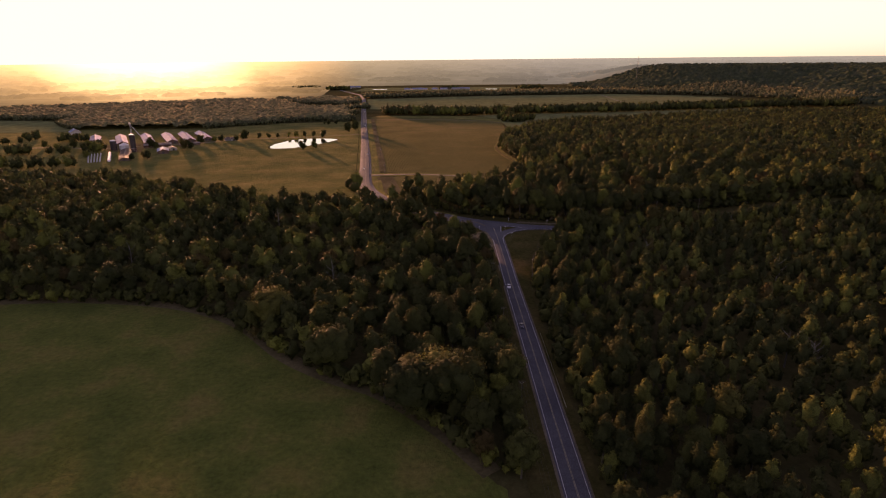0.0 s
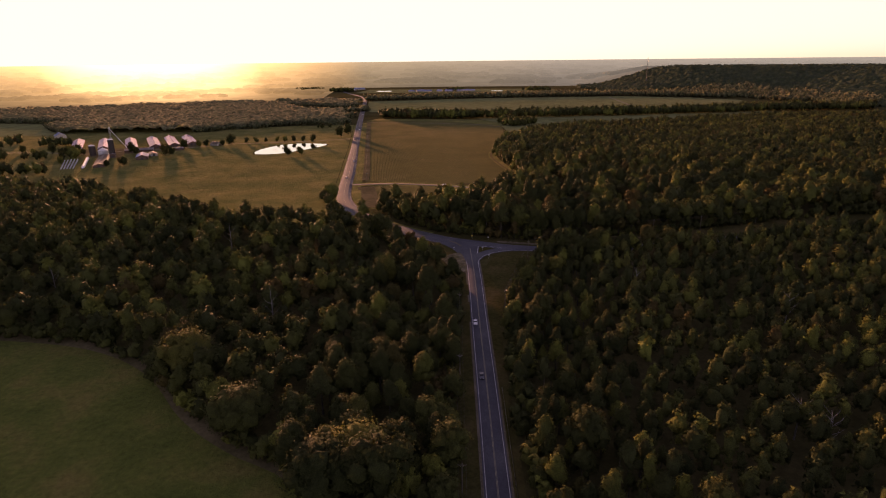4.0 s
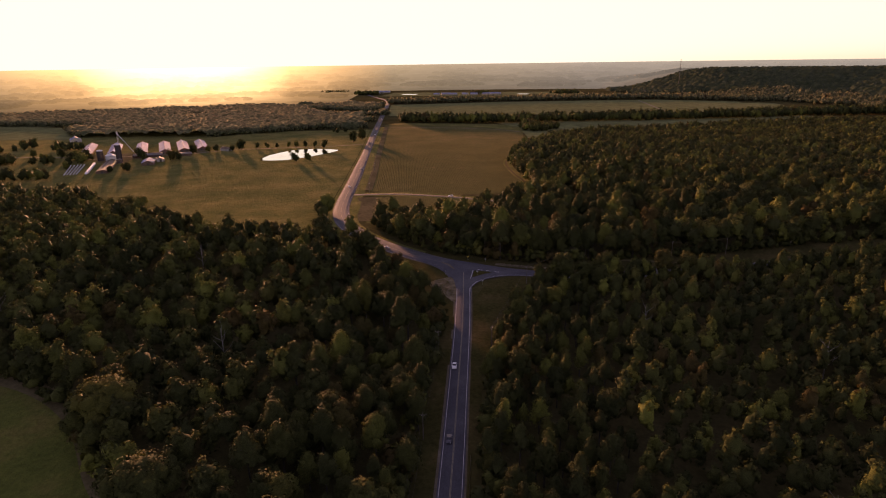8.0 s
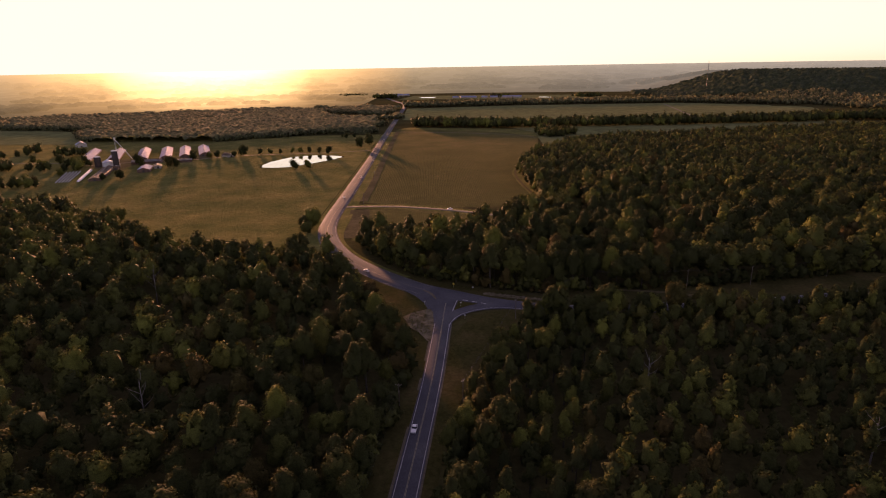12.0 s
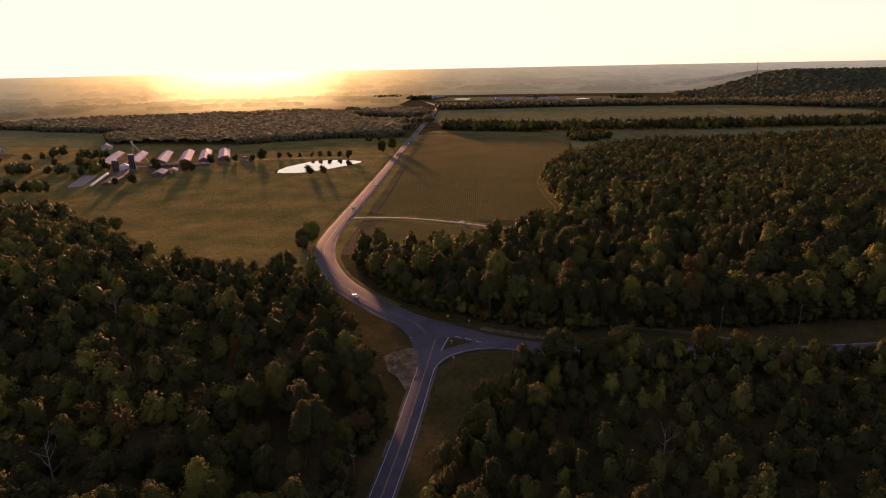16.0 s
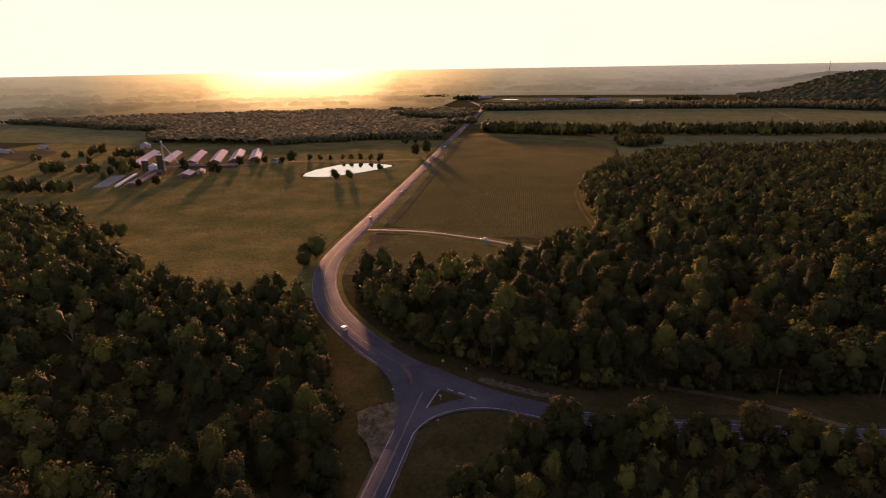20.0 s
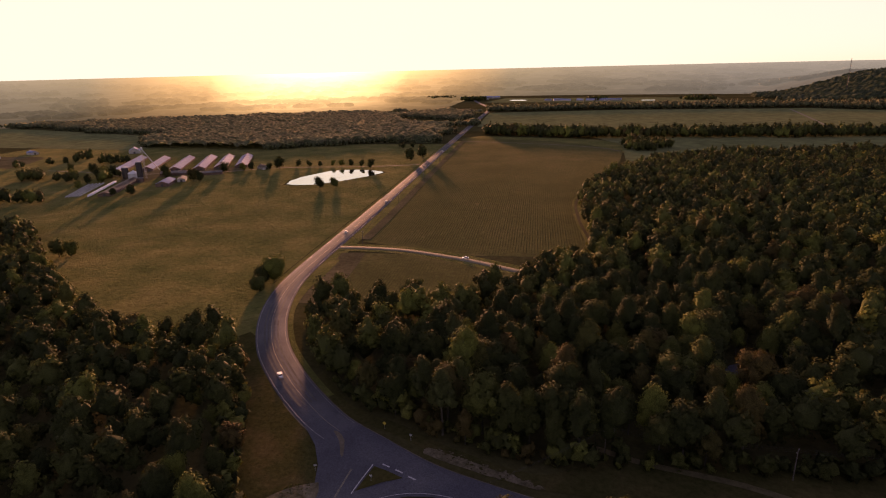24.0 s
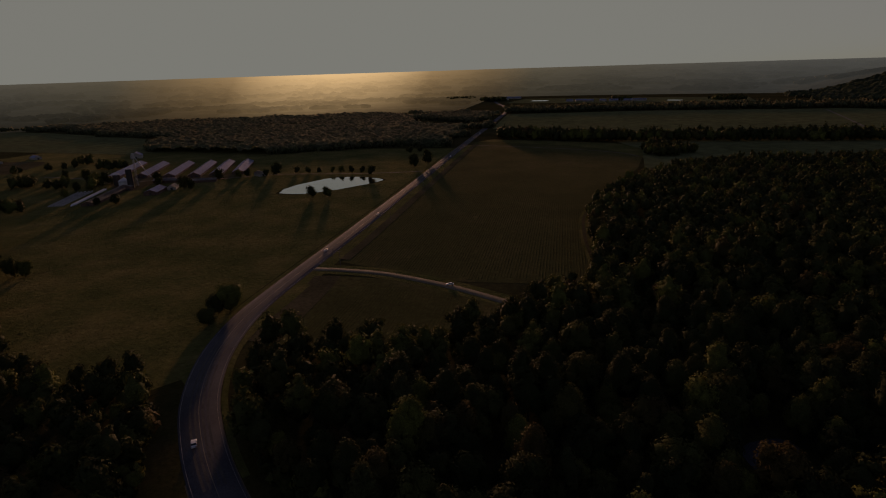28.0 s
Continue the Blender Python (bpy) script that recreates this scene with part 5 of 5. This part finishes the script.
def grain_bin(x, y, radius, tall):
    ob = thing("grain_bin", at_ground(x, y), "round ribbed steel grain bin with conical roof", "grain bin")
    bm = bmesh.new()
    prev = None
    for q in range(int(tall / 0.45) + 1):
        rr = radius + 0.05 * (q % 2)
        ring = [bm.verts.new((rr * math.cos(a), rr * math.sin(a), q * 0.45)) for a in np.radians(np.arange(0, 360, 12))]
        if prev:
            for k in range(30):
                bm.faces.new((prev[k], prev[(k + 1) % 30], ring[(k + 1) % 30], ring[k]))
        prev = ring
    part("barrel", bm, M_bin, ob)
    part("roof", cones(((0, 0, tall - 0.2), (0, 0, tall + radius * 0.5), radius + 0.3, 0.5), sides=30), M_bin, ob)
    part("cap", cones(((0, 0, tall + radius * 0.5 - 0.1), (0, 0, tall + radius * 0.5 + 0.6), 0.7, 0.3), sides=12), M_bin, ob)
    part("ladder", boxes((radius, radius + 0.1, -0.3, -0.24, 0, tall), (radius, radius + 0.1, 0.24, 0.3, 0, tall)), M_rail, ob)


grain_bin(-459, 834, 6.2, 8.4)


def elevator(x, y, tall):
    """A bucket elevator: a lattice leg with a slanting pipe."""
    ob = thing("grain_elevator", at_ground(x, y, 15), "tall lattice grain elevator with a slanting pipe", "elevator")
    for sx, sy in ((-0.9, -0.9), (0.9, -0.9), (0.9, 0.9), (-0.9, 0.9)):
        part("leg", cones(((sx, sy, 0), (sx * 0.8, sy * 0.8, tall), 0.12, 0.1), sides=6), M_rail, ob)
    for q in range(int(tall / 3)):
        z = q * 3.0
        part("brace", cones(((-0.9, -0.9, z), (0.9, -0.9, z + 3), 0.06, 0.06), ((0.9, 0.9, z), (-0.9, 0.9, z + 3), 0.06, 0.06), sides=5), M_rail, ob)
    part("head", boxes((-1.2, 1.2, -0.8, 0.8, tall, tall + 2.2), bevel=0.2), M_rail, ob)
    part("pipe", cones(((0, 0, tall), (17, 2, 10), 0.4, 0.4), sides=10), M_bin, ob, "pale slanting grain pipe")


elevator(-452, 846, 36)


def silage_bag(x0, y0, x1, y1, radius, label, wide=1.0, mat=M_film):
    long = math.hypot(x1 - x0, y1 - y0)
    ob = thing("silage_bag", at_ground(x0, y0, math.degrees(math.atan2(y1 - y0, x1 - x0))), label, "silage bag", "silage bags")
    bm = bmesh.new()
    prev = None
    n = 44
    for q in range(n + 1):
        u = q / n
        end = min(1.0, 14 * min(u, 1 - u) + 0.15)
        wob = 1 + 0.06 * noise.noise((u * 30, x0, y0))
        ring = [bm.verts.new((u * long, radius * 1.15 * wide * math.cos(a) * end * wob, max(-0.05, radius * 1.1 * math.sin(a) * end * wob))) for a in np.radians(np.linspace(-10, 190, 10))]
        if prev:
            for k in range(9):
                bm.faces.new((prev[k], ring[k], ring[k + 1], prev[k + 1]))
        prev = ring
    bmesh.ops.recalc_face_normals(bm, faces=bm.faces[:])
    for f in bm.faces:
        f.smooth = True
    part("film", bm, mat, ob)
    part("tied_end", cones(((long - 0.5, 0, 0.5), (long + 1.2, 0, 0.3), 0.7, 0.2), sides=8), M_film, ob)


for k in range(5):
    silage_bag(-452 + k * 2.9, 731 + k * 1.3, -490 + k * 2.9, 797 + k * 2.4, 0.8, "long weathered grey silage bag on the ground", mat=M_old_film)
silage_bag(-430, 739, -473, 820, 1.7, "thick white plastic silage bag on the ground")

# ---- far village ----
r4 = random.Random(77)
for k in range(14):
    x, y = -500 + r4.uniform(-70, 110) + (k % 3) * 25, 2600 + r4.uniform(-70, 60)
    gable_building("village_house", at_ground(x, y, r4.uniform(0, 180)), "far pale village building", "house", r4.uniform(14, 20), r4.uniform(22, 48), 4.5, 8.0, M_pale_wall, M_roof, 1, 0, "far village")
for k in range(8):
    gable_building("village_house", at_ground(-140 + k * 36 + r4.uniform(-14, 14), 2420 + r4.uniform(-14, 14), r4.uniform(60, 110)), "far pale village building", "house", 14, r4.uniform(20, 40), 4.5, 8.0, M_pale_wall, M_roof, 1, 0, "far village")
structure("village_field", sheet("village_field", [(-360, 2340), (-100, 2330), (300, 2290), (420, 2300), (430, 2560), (120, 2600), (-340, 2620)], 0.6, M_far_field, 80), "pale far field before the village", "field")


def radio_mast(x, y, tall):
    ob = thing("radio_mast", pose(x, y, float(land(x, y))), "thin distant lattice radio mast", "mast")
    for a in (0, 2.094, 4.189):
        part("leg", cones(((1.6 * math.cos(a), 1.6 * math.sin(a), -2), (0.8 * math.cos(a), 0.8 * math.sin(a), tall), 0.34, 0.26), sides=5), M_mast, ob)
    for q in range(int(tall / 6)):
        part("brace", cones(((1.5, 0, q * 6), (-0.75, 1.3, q * 6 + 5), 0.12, 0.12), sides=4), M_mast, ob)


radio_mast(768, 2400, 117.0 - float(land(768, 2400)))

# ---- roadside ----
def utility_pole(x, y, turn, tall=11.0):
    ob = thing("utility_pole", pose(x, y, float(land(x, y)), 0, 0, turn), "weathered wooden utility pole with a crossarm", "utility pole", "roadside power line")
    part("pole", cones(((0, 0, -0.5), (0, 0, tall), 0.19, 0.12), sides=8), M_pole, ob)
    part("crossarm", boxes((-1.3, 1.3, -0.07, 0.07, tall - 0.9, tall - 0.74)), M_pole, ob)
    part("brace", cones(((-0.8, 0.05, tall - 0.85), (0, 0.1, tall - 1.7), 0.03, 0.03), ((0.8, 0.05, tall - 0.85), (0, 0.1, tall - 1.7), 0.03, 0.03), sides=5), M_rail, ob)
    for q in (-1.15, 0, 1.15):
        part("insulator", cones(((q, 0, tall - 0.74), (q, 0, tall - 0.5), 0.07, 0.05), sides=6), M_concrete, ob)
    return ob


def power_line(points, turn):
    for x, y in points:
        utility_pole(x, y, turn)
    for side in (-1.15, 0, 1.15):
        for (x0, y0), (x1, y1) in zip(points, points[1:]):
            bm = bmesh.new()
            o = Vector((math.cos(radians(turn)), math.sin(radians(turn)), 0)) * side
            a, b = Vector((x0, y0, float(land(x0, y0)) + 10.5)) + o, Vector((x1, y1, float(land(x1, y1)) + 10.5)) + o
            sag = [a.lerp(b, q / 8) - Vector((0, 0, 4 * 0.9 * (q / 8) * (1 - q / 8))) for q in range(9)]
            for p, q in zip(sag, sag[1:]):
                cone(bm, p, q, 0.013, 0.013, 4)
            me = bpy.data.meshes.new("power_wire")
            bm.to_mesh(me)
            bm.free()
            me.materials.append(M_wire)
            tagged(new("power_wire", me), "thin sagging wire between utility poles", "wire", "power wires")


power_line([(27.5, 120), (27.3, 186), (27.2, 252), (27.5, 315)], 0)
power_line([(51, 320), (71, 390), (110, 432), (163, 434), (197, 438), (240, 448)], 60)
power_line([(-67, 641), (-84, 760), (-100, 880), (-118, 1000)], 0)
utility_pole(-80, 654, 0, 9.0)


def guardrail(x, y0, y1):
    ob = thing("guardrail", pose(0, 0, 0), "galvanised steel guardrail beside the road", "guardrail")
    z0 = float(land(x, (y0 + y1) / 2))
    bm = bmesh.new()
    prof = [(0.0, 0.5), (0.06, 0.55), (0.0, 0.62), (0.06, 0.69), (0.0, 0.76)]
    prev = None
    for y in np.linspace(y0, y1, 15):
        ring = [bm.verts.new((x + a, y, float(land(x, y)) + b)) for a, b in prof]
        if prev:
            for k in range(4):
                bm.faces.new((prev[k], prev[k + 1], ring[k + 1], ring[k]))
        prev = ring
    bmesh.ops.solidify(bm, geom=bm.faces[:], thickness=0.02)
    part("rail", bm, M_rail, ob)
    for y in np.arange(y0 + 0.5, y1, 3.8):
        z = float(land(x, y))
        part("post", boxes((x + 0.09, x + 0.21, y - 0.08, y + 0.08, z - 0.3, z + 0.75)), M_pole, ob)


guardrail(43.6, 184, 244)


def road_sign(x, y, turn, shape, mat, label):
    ob = thing("road_sign", pose(x, y, float(land(x, y)) + 0.15, 0, 0, turn), label, "road sign")
    part("post", boxes((-0.04, 0.04, -0.04, 0.04, -0.4, 2.4)), M_rail, ob)
    bm = boxes((-0.55, 0.55, -0.085, -0.055, -0.55, 0.55) if shape == "diamond" else (-0.45, 0.45, -0.085, -0.055, -0.32, 0.32), bevel=0.012)
    turnm = Matrix.Translation((0, 0, 2.1)) @ (Matrix.Rotation(radians(45), 4, "Y") if shape == "diamond" else Matrix.Identity(4))
    bmesh.ops.transform(bm, matrix=turnm, verts=bm.verts[:])
    part("panel", bm, mat, ob)


road_sign(37, 428.5, 0, "diamond", M_sign_yellow, "yellow diamond warning sign on a steel post")
road_sign(48, 424.5, 0, "plate", M_sign_white, "small white sign on a steel post")
road_sign(24.5, 402.5, 30, "plate", M_sign_white, "small white sign beside the bend")
road_sign(46.5, 388, 0, "plate", M_sign_white, "small white sign on the verge")
road_sign(43.2, 402.5, 0, "plate", M_sign_white, "small white sign on the traffic island")


def rubble(count, seed):
    """Loose clods and stones along the washed-out road edge."""
    r = np.random.default_rng(seed)
    at = r.random(count)
    x = 56 + at * 34 + r.normal(0, 0.8, count)
    y = 421.5 - 8.0 * at + r.normal(0, 0.9, count)
    size = r.uniform(0.12, 0.6, count) ** 1.3
    V = ICO_V[None] * r.uniform(0.6, 1.2, (count, 12, 1)) * size[:, None, None] * (1.2, 1.0, 0.6) + np.stack([x, y, land(x, y) + 0.2], 1)[:, None]
    F = (ICO_F[None] + 12 * np.arange(count)[:, None, None]).reshape(-1, 3)
    tagged(new("roadside_rubble", fast_mesh("roadside_rubble", V.reshape(-1, 3), np.zeros((0, 4), int), F, M_clay)), "loose clods and stones along the eroded road edge", "rubble", kind="stuff")


rubble(260, 91)
structure("bare_bank", sheet("bare_bank", [(54, 419), (64, 416.5), (76, 414), (92, 411.8), (93, 413.6), (78, 417), (66, 420), (55, 422.4)], 0.19, M_clay, 1.0, 0.8), "bare eroded earth along the road edge", "bare ground")


# ---- cars ----
def car(paint, words, kind="saloon"):
    """A car at the origin, its nose towards +y."""
    ob = thing("car", pose(0, 0, 0), words, "car", "cars on the road")
    w, l = 0.92, 2.3
    bm = bmesh.new()
    side = [(-l, 0.35), (-l, 0.85), (-l + 0.25, 0.98), (-1.2, 1.02), (0.9, 1.0), (l - 0.2, 0.82), (l, 0.62), (l, 0.35)]
    loops = []
    for x, inset in ((-w, 0.06), (-w + 0.1, 0.0), (w - 0.1, 0.0), (w, 0.06)):
        loops.append([bm.verts.new((x, y * (1 - inset * 0.4), z - (inset if z > 0.5 else 0))) for y, z in side])
    for a, b in zip(loops, loops[1:]):
        for k in range(len(side)):
            bm.faces.new((a[k], b[k], b[(k + 1) % len(side)], a[(k + 1) % len(side)]))
    bm.faces.new(loops[0])
    bm.faces.new(loops[-1][::-1])
    bmesh.ops.recalc_face_normals(bm, faces=bm.faces[:])
    part("body", bm, paint, ob)
    back, front = (-1.75, 0.75) if kind == "saloon" else (-0.6, 1.0)
    bm = bmesh.new()
    low = [bm.verts.new(p) for p in ((-w + 0.06, back, 0.98), (w - 0.06, back, 0.98), (w - 0.06, front, 0.98), (-w + 0.06, front, 0.98))]
    top = [bm.verts.new(p) for p in ((-w + 0.2, back + 0.45, 1.46), (w - 0.2, back + 0.45, 1.46), (w - 0.2, front - 0.7, 1.46), (-w + 0.2, front - 0.7, 1.46))]
    for k in range(4):
        bm.faces.new((low[k], low[(k + 1) % 4], top[(k + 1) % 4], top[k]))
    part("windows", bm, M_glass, ob)
    part("roof", boxes((-w + 0.2, w - 0.2, back + 0.42, front - 0.66, 1.44, 1.5), bevel=0.02), paint, ob)
    for sx in (-1, 1):
        for y in (-1.4, 1.4):
            wheel = part("wheel", cones(((sx * 0.72, y, 0.33), (sx * 0.93, y, 0.33), 0.33, 0.33), sides=16), M_tyre, ob)
            part("rim", cones(((sx * 0.9, y, 0.33), (sx * 0.945, y, 0.33), 0.2, 0.2), sides=12), M_rim, wheel)
        part("headlight", boxes((sx * 0.62 - 0.18, sx * 0.62 + 0.18, l - 0.06, l + 0.015, 0.58, 0.74)), M_lamp_clear, ob)
        part("tail_light", boxes((sx * 0.68 - 0.14, sx * 0.68 + 0.14, -l - 0.015, -l + 0.06, 0.66, 0.84)), M_lamp_red, ob)
        part("mirror", boxes((sx * 0.98 - 0.09, sx * 0.98 + 0.09, 0.5, 0.62, 0.95, 1.08)), paint, ob)
    part("front_bumper", boxes((-0.85, 0.85, l - 0.08, l + 0.05, 0.32, 0.52), bevel=0.02), paint, ob)
    part("rear_bumper", boxes((-0.85, 0.85, -l - 0.05, -l + 0.08, 0.32, 0.52), bevel=0.02), paint, ob)
    return ob


def on_road(x, y, turn):
    return pose(x, y, float(land(x, y)) + 0.32, 0, 0, turn)


white_car, dark_car, silver_car = car(M_white_paint, "white saloon car on the asphalt road"), car(M_dark_paint, "dark pickup truck on the asphalt road", "pickup"), car(M_silver_paint, "silver saloon car on the asphalt road")
white_car.matrix_world = on_road(35.2, 302, 180)
dark_car.matrix_world = on_road(36.0, 252, 180)
silver_car.matrix_world = on_road(-206, 1530, 188)
parked = copy_thing(white_car, pose(14.5, 625.4, float(land(14.5, 625)) + 0.3, 0, 0, 106))
tagged(parked, "white car parked on the gravel lane")
copy_thing(white_car, on_road(-18, 451, 42))
copy_thing(white_car, on_road(-93.5, 668, 8))
copy_thing(silver_car, on_road(-103, 775, 188))
copy_thing(dark_car, on_road(-136, 985, 8))
copy_thing(white_car, on_road(-150, 1120, 188))
copy_thing(white_car, on_road(-190, 1420, 8))
